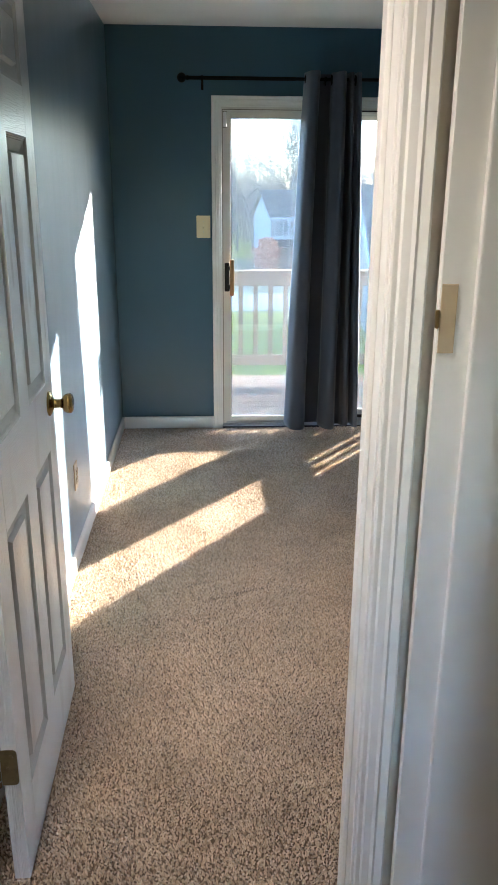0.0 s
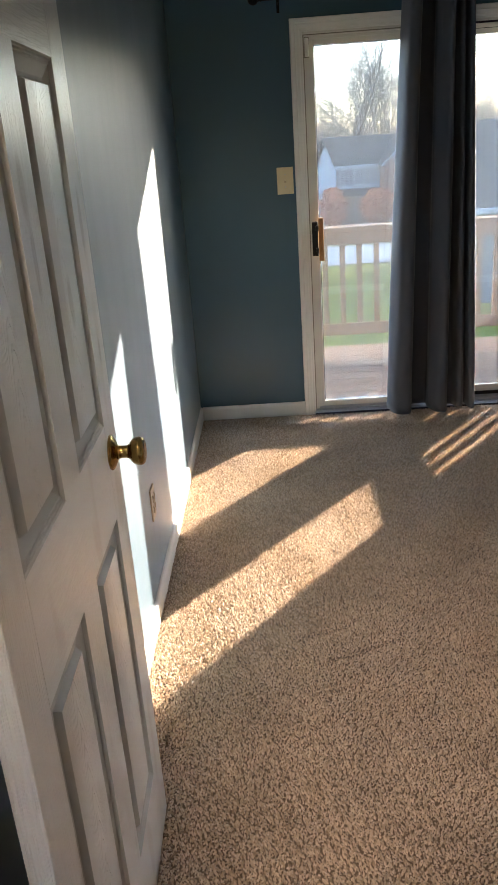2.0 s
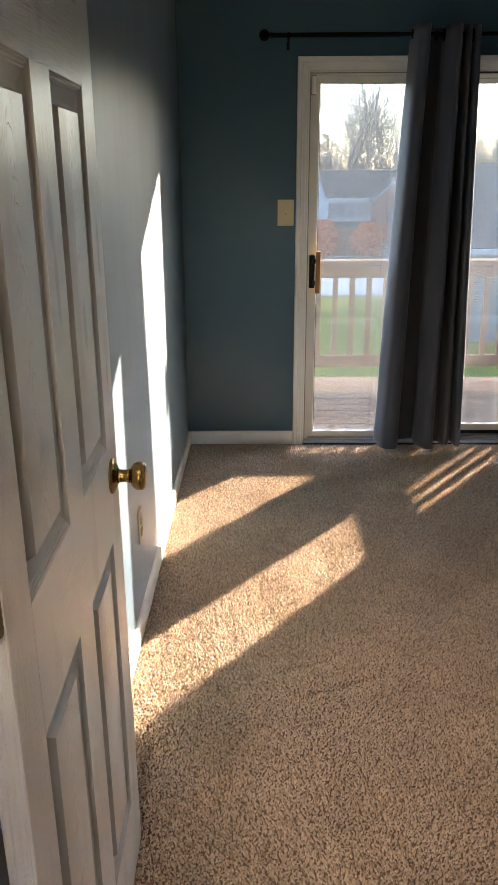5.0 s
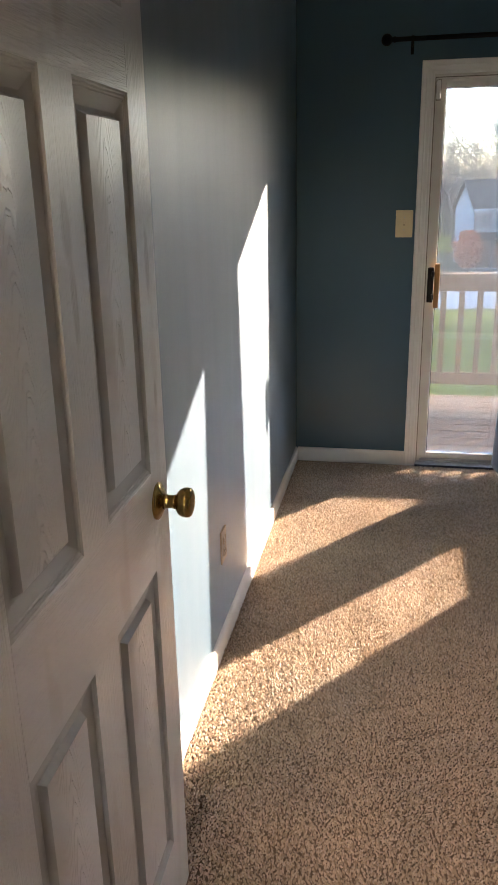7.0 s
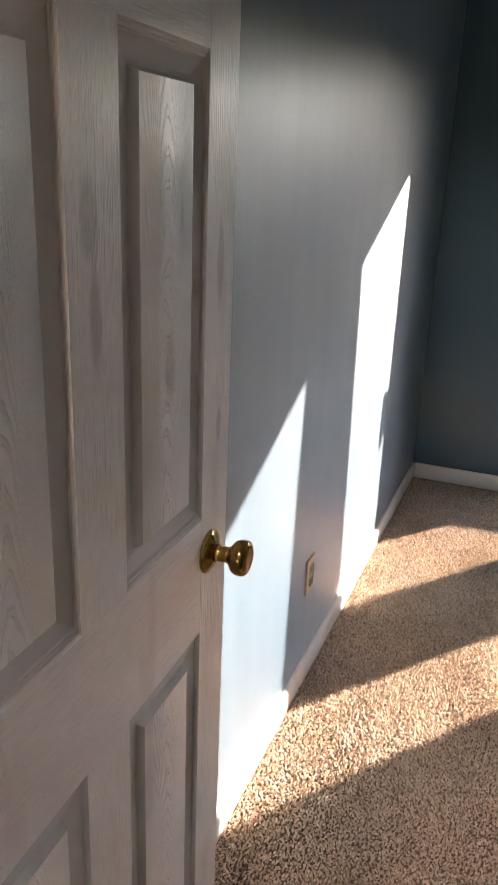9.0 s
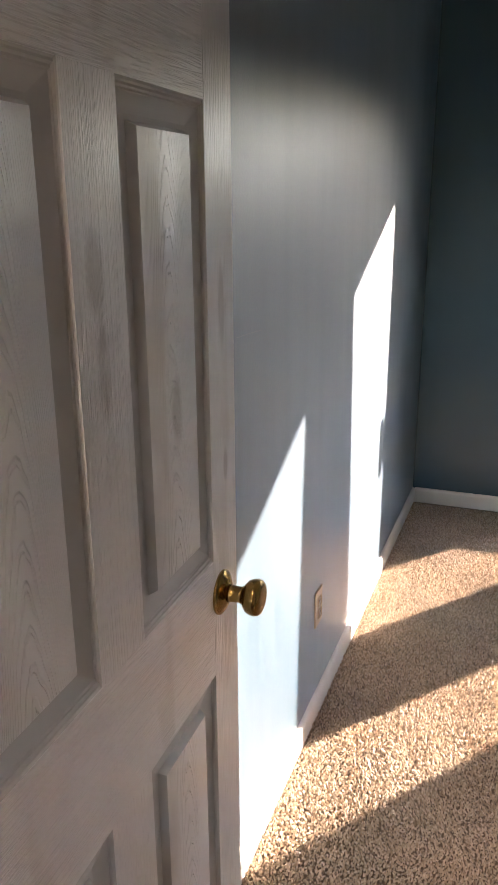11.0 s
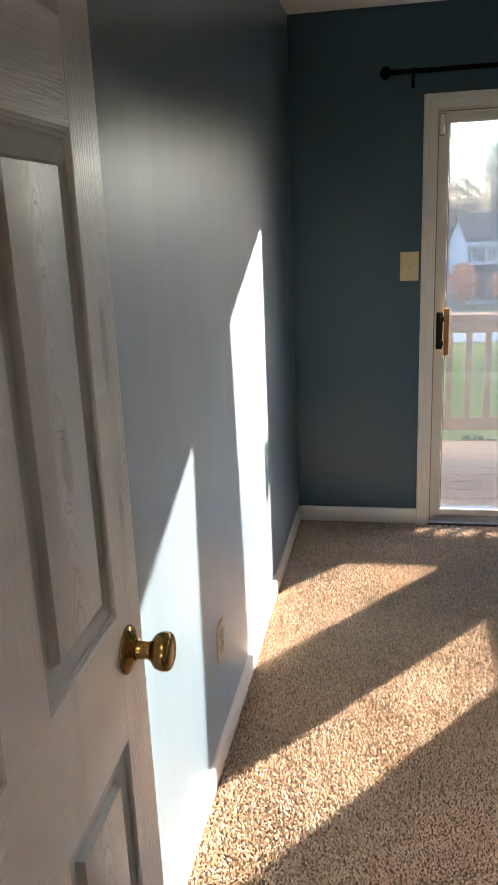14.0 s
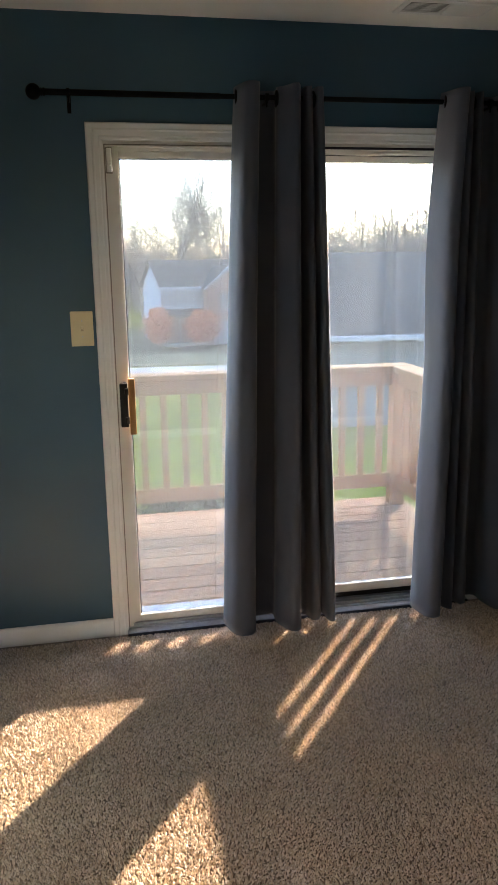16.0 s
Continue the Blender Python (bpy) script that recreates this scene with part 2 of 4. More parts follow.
def dusty_glass(name, least, most):
    """Pane tinted dark to dim the view, with a thin, streaky dust film that adds haze."""
    m, t, b = material(name, 0.02)
    t.nodes.remove(b)
    out = t.nodes["Material Output"]
    clear = t.nodes.new("ShaderNodeBsdfTransparent")
    clear.inputs[0].default_value = (0.270, 0.285, 0.296, 1)
    gloss = node(t, "ShaderNodeBsdfGlossy", Roughness=0.02)
    dust = t.nodes.new("ShaderNodeBsdfTranslucent")
    dust.inputs[0].default_value = (0.86, 0.92, 0.94, 1)
    film = ramp(t, noise_of(t, 6.0, 5, (1, 1, 0.12), 0.6), [(0.3, grey(least)), (0.78, grey(most))])
    fresnel = node(t, "ShaderNodeFresnel", IOR=1.45)
    a, c = t.nodes.new("ShaderNodeMixShader"), t.nodes.new("ShaderNodeMixShader")
    t.links.new(film, a.inputs[0]); t.links.new(clear.outputs[0], a.inputs[1]); t.links.new(dust.outputs[0], a.inputs[2])
    t.links.new(fresnel.outputs[0], c.inputs[0]); t.links.new(a.outputs[0], c.inputs[1]); t.links.new(gloss.outputs[0], c.inputs[2])
    t.links.new(c.outputs[0], out.inputs[0])
    return m


GLASS = dusty_glass("dusty patio door glass", 0.0045, 0.015)


def outdoors(name, stops, scale, rough=0.9, relief=0.0, stretch=(1, 1, 1)):
    m, t, b = material(name, rough)
    b.inputs["Specular IOR Level"].default_value = 0.06
    t.links.new(ramp(t, noise_of(t, scale, 6, stretch, 0.6), stops), b.inputs["Base Color"])
    if relief:
        bump(t, b, noise_of(t, scale * 6, 3, stretch), 0.6, relief)
    return m


GRASS = outdoors("mown lawn", [(0.25, (0.12, 0.125, 0.004)), (0.55, (0.22, 0.21, 0.006)), (0.8, (0.31, 0.285, 0.012))], 1.4, 0.95, 0.05)
# shade and haze over the far grass, put into its colour
SHADED_YARD = outdoors("shade-toned grass", [(0.3, (0.07, 0.08, 0.045)), (0.7, (0.12, 0.125, 0.07))], 1.1, 0.95)
STREET = outdoors("pale concrete street", [(0.3, (0.33, 0.32, 0.30)), (0.7, (0.42, 0.41, 0.38))], 0.8)
# white siding with bluish shade and haze put into the tone
SHADED_SIDING = outdoors("shaded white clapboard", [(0.3, (0.28, 0.31, 0.35)), (0.7, (0.34, 0.37, 0.41))], 0.7)
GREY_SIDING = outdoors("blue grey clapboard", [(0.3, (0.12, 0.14, 0.155)), (0.7, (0.155, 0.175, 0.19))], 0.7)
SHINGLE = outdoors("grey asphalt shingle", [(0.3, (0.018, 0.030, 0.034)), (0.7, (0.032, 0.048, 0.054))], 2.5)
BRICK = outdoors("red brown brick", [(0.3, (0.17, 0.085, 0.065)), (0.7, (0.24, 0.125, 0.095))], 3.0)
SHUTTER = plain("dark shutter", (0.03, 0.035, 0.045), (0.05, 0.055, 0.065), 0.6)
PANE = plain("dark far window pane", (0.03, 0.04, 0.05), (0.06, 0.07, 0.08), 0.1)
BARK = outdoors("grey bark", [(0.3, (0.070, 0.064, 0.060)), (0.7, (0.125, 0.115, 0.105))], 4.0)
RUST = outdoors("rust red autumn leaves", [(0.3, (0.46, 0.12, 0.045)), (0.7, (0.66, 0.22, 0.09))], 2.0)
EVERGREEN = outdoors("dark shrub leaves", [(0.3, (0.03, 0.05, 0.02)), (0.7, (0.06, 0.09, 0.035))], 2.0)


# ---- building tools ----
def link(name, bm, mat, smooth=False):
    mesh = bpy.data.meshes.new(name)
    bmesh.ops.recalc_face_normals(bm, faces=bm.faces)
    for f in bm.faces:
        f.smooth = smooth
    bm.to_mesh(mesh)
    bm.free()
    mesh.materials.append(mat)
    return new(name, mesh)


def base(name, place, label, category, group="", kind=""):
    """An empty at a thing's base, which its parts hang under."""
    ob = new(name)
    ob.location = place
    ob.empty_display_size = 0.05
    bpy.context.view_layer.update()
    return tagged(ob, label, category, group, kind)


def part(name, bm, mat, parent, label="", smooth=False):
    """One mesh under a thing or a part, its corners given in the thing's own space."""
    ob = link(name, bm, mat, smooth)
    ob.parent = parent
    if label:
        ob["label"] = label
    return ob


def box(x0, y0, z0, x1, y1, z1, bevel=0.0, bm=None, seg=1):
    bm = bm or bmesh.new()
    made = bmesh.ops.create_cube(bm, size=1.0)["verts"]
    for v in made:
        v.co = Vector(((x0 + x1) / 2 + v.co.x * (x1 - x0), (y0 + y1) / 2 + v.co.y * (y1 - y0), (z0 + z1) / 2 + v.co.z * (z1 - z0)))
    if bevel:
        edges = list({e for v in made for e in v.link_edges})
        bmesh.ops.bevel(bm, geom=edges, offset=bevel, segments=seg, affect="EDGES", profile=0.6)
    return bm


def turned(profile, axis="x", sides=28, bm=None, at=(0, 0, 0)):
    """A lathe: (along, radius) pairs turned round an axis."""
    bm = bm or bmesh.new()
    rings = []
    for along, r in profile:
        ring = []
        for k in range(sides):
            a = 2 * math.pi * k / sides
            c, s = r * math.cos(a), r * math.sin(a)
            p = {"x": (along, c, s), "y": (c, along, s), "z": (c, s, along)}[axis]
            ring.append(bm.verts.new(Vector(p) + Vector(at)))
        rings.append(ring)
    for a, b in zip(rings, rings[1:]):
        for k in range(sides):
            bm.faces.new((a[k], a[(k + 1) % sides], b[(k + 1) % sides], b[k]))
    bm.faces.new(rings[0])
    bm.faces.new(rings[-1])
    return bm


def swept(corners, profile, out, closed=False):
    """A moulding: a profile of (outward, proud) pairs swept along mitred corners; each corner is (point, outward way)."""
    bm = bmesh.new()
    rings = [[bm.verts.new(Vector(p) + Vector(o) * w + Vector(out) * d) for w, d in profile] for p, o in corners]
    for a, b in zip(rings, rings[1:]):
        for k in range(len(profile)):
            j = (k + 1) % len(profile)
            bm.faces.new((a[k], a[j], b[j], b[k]))
    bm.faces.new(rings[0])
    bm.faces.new(rings[-1])
    return bm


COLONIAL = [(0.0, 0.0), (0.0, 0.008), (0.004, 0.010), (0.012, 0.010), (0.016, 0.013), (0.030, 0.0145), (0.036, 0.018), (0.041, 0.016), (0.050, 0.0175), (0.056, 0.0185), (0.060, 0.0165), (0.061, 0.0)]


def door_casing(name, x0, x1, top, y, out, label):
    """Moulded casing on both sides and over the head of an opening in a wall across y."""
    bm = swept([((x0, y, 0), (-1, 0, 0)), ((x0, y, top), (-1, 0, 1)), ((x1, y, top), (1, 0, 1)), ((x1, y, 0), (1, 0, 0))], COLONIAL, (0, out, 0))
    return tagged(link(name, bm, TRIM), label, "trim", kind="structure")


def wall(name, pieces, mat, label, category="wall"):
    bm = bmesh.new()
    for p in pieces:
        box(*p, bm=bm)
    return tagged(link(name, bm, mat), label, category, kind="structure")


def skirting(name, start, end, out, label):
    """Baseboard with a rounded top edge, between two points along a wall."""
    prof = [(0, 0), (0, 0.013), (0.062, 0.013), (0.070, 0.011), (0.076, 0.006), (0.078, 0.0)]
    bm = swept([(start, (0, 0, 1)), (end, (0, 0, 1))], prof, out)
    return tagged(link(name, bm, TRIM), label, "baseboard", kind="structure")


# ---- the bedroom and the hall ----
X0, X1, Y0, Y1, H = -0.43, 2.80, 1.43, 5.0, 2.40
OPEN_L, OPEN_R, OPEN_T = 0.235, 1.765, 1.974
JAMB_L, JAMB_R, JAMB_T = -0.362, 0.415, 2.052
wall("floor", [(-0.75, -3.6, -0.12, 3.25, 5.0, 0.0)], BACKING, "beige carpet backing under the tufts", "floor")
wall("ceiling", [(-0.75, -3.6, H, 3.25, 5.2, H + 0.12)], CEIL, "white painted flat ceiling", "ceiling")
left_wall = wall("wall_left", [(X0 - 0.12, 1.43, 0, X0, 5.16, H)], BLUE, "slate blue satin painted wall with thin scratches")
for y0, z0, y1, z1 in ((2.84, 1.256, 3.03, 1.245), (2.50, 1.2655, 2.64, 1.259)):
    cut = bmesh.new()
    ends = [cut.verts.new((X0 + lift, y, z + dz)) for y, z, lift in ((y0, z0, 0.0004), ((y0 + y1) / 2, (z0 + z1) / 2 + 0.001, 0.0008), (y1, z1, 0.0004)) for dz in (-0.0006, 0.0006)]
    cut.faces.new((ends[0], ends[2], ends[3], ends[1]))
    cut.faces.new((ends[2], ends[4], ends[5], ends[3]))
    part("scratch", cut, ALU, left_wall, "thin pale scratch")
wall("wall_far", [(X0, Y1, 0, OPEN_L, Y1 + 0.16, H), (OPEN_R, Y1, 0, X1 + 0.12, Y1 + 0.16, H), (OPEN_L, Y1, OPEN_T, OPEN_R, Y1 + 0.16, H)], BLUE,
     "slate blue painted wall round the patio door")
# out of view; white is chosen to reflect light onto door and carpet
wall("wall_right", [(X1, 1.43, 0, X1 + 0.12, 5.0, H)], CEIL, "unseen right wall, painted white to bounce light")
wall("wall_near", [(X0 - 0.12, 1.37, 0, JAMB_L - 0.018, Y0, H), (JAMB_R + 0.018, 1.37, 0, X1 + 0.12, Y0, H), (JAMB_L - 0.018, 1.37, JAMB_T + 0.018, JAMB_R + 0.018, Y0, H)], BLUE,
     "slate blue satin painted wall with the open doorway")
wall("wall_hall_end", [(-0.74, 1.31, 0, JAMB_L - 0.018, 1.37, H), (JAMB_R + 0.018, 1.31, 0, 2.72, 1.37, H), (JAMB_L - 0.018, 1.31, JAMB_T + 0.018, JAMB_R + 0.018, 1.37, H)], HALL,
     "warm white painted hall wall round the doorway")
wall("wall_hall_left", [(-0.74, -3.5, 0, -0.62, 1.31, H)], HALL, "warm white painted hall wall")
wall("wall_hall_right", [(0.512, -3.5, 0, 0.62, 0.42, H), (0.512, 0.42, 2.052, 0.62, 1.272, H)], HALL, "warm white painted hall wall with a doorway")
# unseen end wall; the small opening is added to let light in
wall("wall_hall_back", [(-0.74, -3.6, 0, -0.21, -3.5, H), (0.21, -3.6, 0, 0.74, -3.5, H), (-0.21, -3.6, 0, 0.21, -3.5, 1.19), (-0.21, -3.6, 1.71, 0.21, -3.5, H)], HALL,
     "warm white painted hall wall with a made-up window")
wall("wall_side_room", [(0.62, -0.72, 0, 2.72, -0.6, H), (2.6, -0.6, 0, 2.72, 1.31, H)], HALL, "warm white painted side room wall")

# jamb boards and stops of the bedroom doorway
for name, b1, b2 in (("doorway_jamb", (JAMB_L - 0.018, 1.31, 0, JAMB_L, Y0, JAMB_T), (JAMB_L, 1.352, 0, JAMB_L + 0.011, 1.388, JAMB_T - 0.011)),
                     ("doorway_jamb", (JAMB_R, 1.31, 0, JAMB_R + 0.018, Y0, JAMB_T), (JAMB_R - 0.011, 1.352, 0, JAMB_R, 1.388, JAMB_T - 0.011)),
                     ("doorway_jamb", (JAMB_L - 0.018, 1.31, JAMB_T, JAMB_R + 0.018, Y0, JAMB_T + 0.018), (JAMB_L, 1.352, JAMB_T - 0.011, JAMB_R, 1.388, JAMB_T))):
    j = tagged(base(name, (0, 0, 0), "white painted wooden door jamb with a stop", "door jamb"), kind="structure")
    part("jamb_board", box(*b1, bevel=0.0015), TRIM, j)
    part("door_stop", box(*b2, bevel=0.003, seg=2), TRIM, j)
door_casing("trim_hall_doorway", JAMB_L - 0.005, JAMB_R + 0.005, JAMB_T + 0.005, 1.31, -1, "white colonial door casing on the hall side")
door_casing("trim_bedroom_doorway", JAMB_L - 0.005, JAMB_R + 0.005, JAMB_T + 0.005, Y0, 1, "white colonial door casing on the bedroom side")
door_casing("trim_patio_door", OPEN_L, OPEN_R, OPEN_T, Y1, -1, "white colonial casing round the patio door")

# doorway in the hall's side wall: its far jamb with stop and brass strike plate
side = tagged(base("doorway_jamb", (0, 0, 0), "white painted side doorway jamb with a brass plate", "door jamb"), kind="structure")
part("jamb_board", box(0.492, 1.258, 0, 0.74, 1.276, 2.052, bevel=0.0015), TRIM, side)
part("door_stop", box(0.545, 1.244, 0, 0.74, 1.258, 2.04, bevel=0.004, seg=2), TRIM, side)
plate = part("strike_plate", box(0.494, 1.2555, 1.262, 0.520, 1.258, 1.372, bevel=0.0008), ALMOND_DARK, side, "strike plate dulled by old paint")
part("plate_lip", box(0.487, 1.253, 1.302, 0.4935, 1.261, 1.332, bevel=0.002), OLD_BRASS, plate)
near_jamb = tagged(base("doorway_jamb", (0, 0, 0), "white painted side doorway jamb", "door jamb"), kind="structure")
part("jamb_board", box(0.503, 0.42, 0, 0.625, 0.438, 2.052, bevel=0.0015), TRIM, near_jamb)
part("jamb_board", box(0.503, 0.438, 2.034, 0.625, 1.258, 2.052, bevel=0.0015), TRIM, near_jamb)

skirting("baseboard_left", (X0, Y0 + 0.02, 0), (X0, Y1, 0), (1, 0, 0), "white painted baseboard along the blue wall")
skirting("baseboard_far_a", (X0 + 0.013, Y1, 0), (OPEN_L - 0.061, Y1, 0), (0, -1, 0), "white painted baseboard beside the patio door")
skirting("baseboard_far_b", (OPEN_R + 0.061, Y1, 0), (X1, Y1, 0), (0, -1, 0), "white painted baseboard beside the patio door")
skirting("baseboard_right", (X1, Y0, 0), (X1, Y1 - 0.013, 0), (-1, 0, 0), "white painted baseboard along the blue wall")
skirting("baseboard_near", (JAMB_R + 0.068, Y0, 0), (X1 - 0.013, Y0, 0), (0, 1, 0), "white painted baseboard along the blue wall")
skirting("baseboard_hall", (-0.62, -3.5, 0), (-0.62, 1.31, 0), (1, 0, 0), "white painted baseboard in the hall")


# ---- the patio door ----
def patio_door():
    d = tagged(base("door_2", (0, 0, 0), "white sliding glass patio door with dusty panes", "patio door"), kind="structure")
    fr = part("door_frame", box(OPEN_L, 5.0, 0.03, OPEN_L + 0.022, 5.15, OPEN_T), VINYL, d)
    part("door_frame", box(OPEN_R - 0.022, 5.0, 0.03, OPEN_R, 5.15, OPEN_T), VINYL, d)
    part("door_frame", box(OPEN_L + 0.022, 5.0, OPEN_T - 0.02, OPEN_R - 0.022, 5.15, OPEN_T), VINYL, d)
    for k, (a, b) in enumerate(((5.018, 5.024), (5.066, 5.071), (5.112, 5.118))):
        part("head_track", box(OPEN_L + 0.022, a, OPEN_T - 0.034, OPEN_R - 0.022, b, OPEN_T - 0.02), VINYL, d)
        part("jamb_track", box(OPEN_L + 0.022, a, 0.03, OPEN_L + 0.030, b, OPEN_T - 0.034), VINYL, d)
    slide = part("sliding_panel", box(0.258, 5.028, 0.034, 0.292, 5.062, 1.946, 0.003), VINYL, d, "white sliding door panel")
    part("sash", box(0.96, 5.028, 0.034, 1.02, 5.062, 1.946, 0.003), VINYL, slide)
    part("sash", box(0.292, 5.030, 1.916, 0.96, 5.060, 1.946, 0.002), VINYL, slide)
    part("sash", box(0.292, 5.030, 0.034, 0.96, 5.060, 0.066, 0.002), VINYL, slide)
    g = part("pane", box(0.290, 5.043, 0.064, 0.962, 5.047, 1.918), GLASS, slide, "dusty dark-tinted glass")
    g.visible_shadow = False
    fixed = part("fixed_panel", box(0.975, 5.076, 0.034, 1.03, 5.108, 1.946, 0.003), VINYL, d, "white fixed door panel")
    part("sash", box(1.71, 5.076, 0.034, 1.743, 5.108, 1.946, 0.003), VINYL, fixed)
    part("sash", box(1.03, 5.078, 1.914, 1.71, 5.106, 1.946, 0.002), VINYL, fixed)
    part("sash", box(1.03, 5.078, 0.034, 1.71, 5.106, 0.094, 0.002), VINYL, fixed)
    g = part("pane", box(1.028, 5.090, 0.092, 1.712, 5.094, 1.916), GLASS, fixed, "dusty dark-tinted glass")
    g.visible_shadow = False
    # handle: black backplate with an oak pull
    h = part("door_handle", box(0.250, 4.982, 0.898, 0.281, 5.028, 1.074, 0.005, seg=2), BLACK_PLASTIC, slide, "black handle with an oak pull")
    part("handle_arm", box(0.268, 4.968, 1.030, 0.286, 4.984, 1.056, 0.003), BLACK_PLASTIC, h)
    part("handle_arm", box(0.268, 4.968, 0.915, 0.286, 4.984, 0.941, 0.003), BLACK_PLASTIC, h)
    part("wood_grip", box(0.283, 4.948, 0.874, 0.308, 4.982, 1.096, 0.004, seg=2), OAK, h, "oiled oak grip")
    # added plate, its grey rim drawing the latch's shadow outline
    part("latch_shade", box(0.2435, 4.9965, 1.858, 0.2675, 4.9995, 1.950, 0.001), SHADE_GREY, slide, "grey plate for the shadow round the latch")
    part("latch_plate", box(0.2455, 4.982, 1.862, 0.2655, 4.9965, 1.946, 0.005, seg=2), TRIM, slide, "white plastic security latch")
    part("latch_knob", turned([(0.0, 0.007), (-0.008, 0.007), (-0.010, 0.005)], "y", 14, at=(0.2555, 4.982, 1.89)), TRIM, slide)
    # strips coloured as the reveal's shadow line, pane gaskets, sill and threshold
    part("reveal_shade", box(OPEN_L + 0.003, 4.9972, 0.03, OPEN_L + 0.007, 4.9996, OPEN_T - 0.012), SHADE_GREY, d, "strip for the shadow line between casing and frame")
    part("reveal_shade", box(OPEN_L + 0.007, 4.9972, OPEN_T - 0.016, 1.0, 4.9996, OPEN_T - 0.012), SHADE_GREY, d, "strip for the shadow line between casing and frame")
    part("reveal_shade", box(1.0, 4.9972, OPEN_T - 0.021, OPEN_R - 0.007, 4.9996, OPEN_T - 0.012), BRONZE, d, "dark strip for the shaded gap over the fixed panel")
    # black strips in place of the shaded gaps beside, over and under the sashes
    part("dark_line", box(0.2545, 5.031, 0.036, 0.2578, 5.058, 1.944), BLACK_PLASTIC, d, "dark strip for a shaded gap")
    part("dark_line", box(1.03, 5.072, 1.938, 1.71, 5.0755, 1.950), BLACK_PLASTIC, d, "dark strip for a shaded gap")
    part("dark_line", box(1.03, 5.072, 0.036, 1.71, 5.0755, 0.056), BLACK_PLASTIC, d, "dark strip for a shaded gap")
    part("dark_line", box(0.2925, 5.0415, 0.0655, 0.296, 5.0425, 1.916), BLACK_PLASTIC, slide)
    part("dark_line", box(0.296, 5.0415, 1.912, 0.958, 5.0425, 1.916), BLACK_PLASTIC, slide)
    t = part("threshold", box(OPEN_L - 0.004, 4.966, 0.0, OPEN_R + 0.004, 5.004, 0.019, 0.003), ALU, d, "dull metal threshold")
    part("threshold_lip", box(OPEN_L - 0.004, 4.954, 0.0, OPEN_R + 0.004, 4.9655, 0.0165, 0.003), BRONZE, t, "black rubber threshold lip")
    part("sill", box(OPEN_L, 5.004, -0.03, OPEN_R, 5.20, 0.024, 0.003), ALU, d, "dull aluminium sill")
    for a in (5.016, 5.044, 5.068, 5.090):
        part("sill_track", box(OPEN_L + 0.024, a, 0.024, OPEN_R - 0.024, a + 0.004, 0.036), ALU, d)
    return d


patio_door()


# ---- the six-panel door, open against the wall ----
def panel(y0, z0, y1, z1):
    """A moulded panel: sticking, groove and raised field, on the face x = 0."""
    bm = bmesh.new()
    rings = []
    for side, level, depth in ((0.0, 0.0, -0.0005), (0.0006, 0.002, -0.0028), (0.0012, 0.0045, -0.0028), (0.0018, 0.0065, -0.0055), (0.0024, 0.009, -0.0055), (0.003, 0.0105, -0.0075), (0.030, 0.031, -0.0120), (0.037, 0.037, -0.0120), (0.0425, 0.0425, -0.0012)):
        rings.append([bm.verts.new((depth, y, z)) for y, z in ((y0 + side, z0 + level), (y1 - side, z0 + level), (y1 - side, z1 - level), (y0 + side, z1 - level))])
    # slot 1 is the darker paint: bevel shade by colour
    for a, b in zip(rings, rings[1:]):
        for k in range(4):
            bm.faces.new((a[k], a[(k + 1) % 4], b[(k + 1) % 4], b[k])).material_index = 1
    bm.faces.new(rings[-1])
    rear = [bm.verts.new((-0.030, v.co.y, v.co.z)) for v in rings[0]]
    for k in range(4):
        bm.faces.new((rings[0][k], rings[0][(k + 1) % 4], rear[(k + 1) % 4], rear[k]))
    bm.faces.new(rear)
    return bm


def hinge(parent, z):
    bm = bmesh.new()
    arc = [(math.cos(a), math.sin(a)) for a in [math.pi / 2 * i / 5 for i in range(6)]]
    outline = [(-0.038, z - 0.045)] + [(-0.012 + 0.010 * s, z - 0.035 - 0.010 * c) for c, s in arc] + [(-0.012 + 0.010 * c, z + 0.035 + 0.010 * s) for c, s in arc] + [(-0.038, z + 0.045)]
    front, rear = [bm.verts.new((x, -0.0024, h)) for x, h in outline], [bm.verts.new((x, 0.0, h)) for x, h in outline]
    bm.faces.new(front)
    bm.faces.new(rear)
    for k in range(len(outline)):
        j = (k + 1) % len(outline)
        bm.faces.new((front[k], front[j], rear[j], rear[k]))
    h = part("hinge", bm, OLD_BRASS, parent, "tarnished brass butt hinge")
    part("knuckle", turned([(z - 0.047, 0.004), (z - 0.045, 0.006), (z + 0.045, 0.006), (z + 0.047, 0.004)], "z", 16, at=(-0.044, -0.006, 0)), OLD_BRASS, h)
    for dz in (-0.03, -0.003, 0.024):
        part("knuckle_ring", turned([(z + dz, 0.0064), (z + dz + 0.003, 0.0064)], "z", 16, at=(-0.044, -0.006, 0)), STEEL, h)
    part("jamb_leaf", box(-0.0715, -0.036, z - 0.045, -0.0692, -0.010, z + 0.045, 0.0008), OLD_BRASS, h)
    part("leaf_bridge", box(-0.0705, -0.012, z - 0.045, -0.042, -0.0045, z + 0.045, 0.001), OLD_BRASS, h)
    for dz in (-0.03, 0.0, 0.03):
        part("screw", turned([(-0.0044, 0.0038), (-0.0024, 0.0042)], "y", 10, at=(-0.014 - 0.008 * (dz == 0), 0, z + dz)), OLD_BRASS, h)
    return h


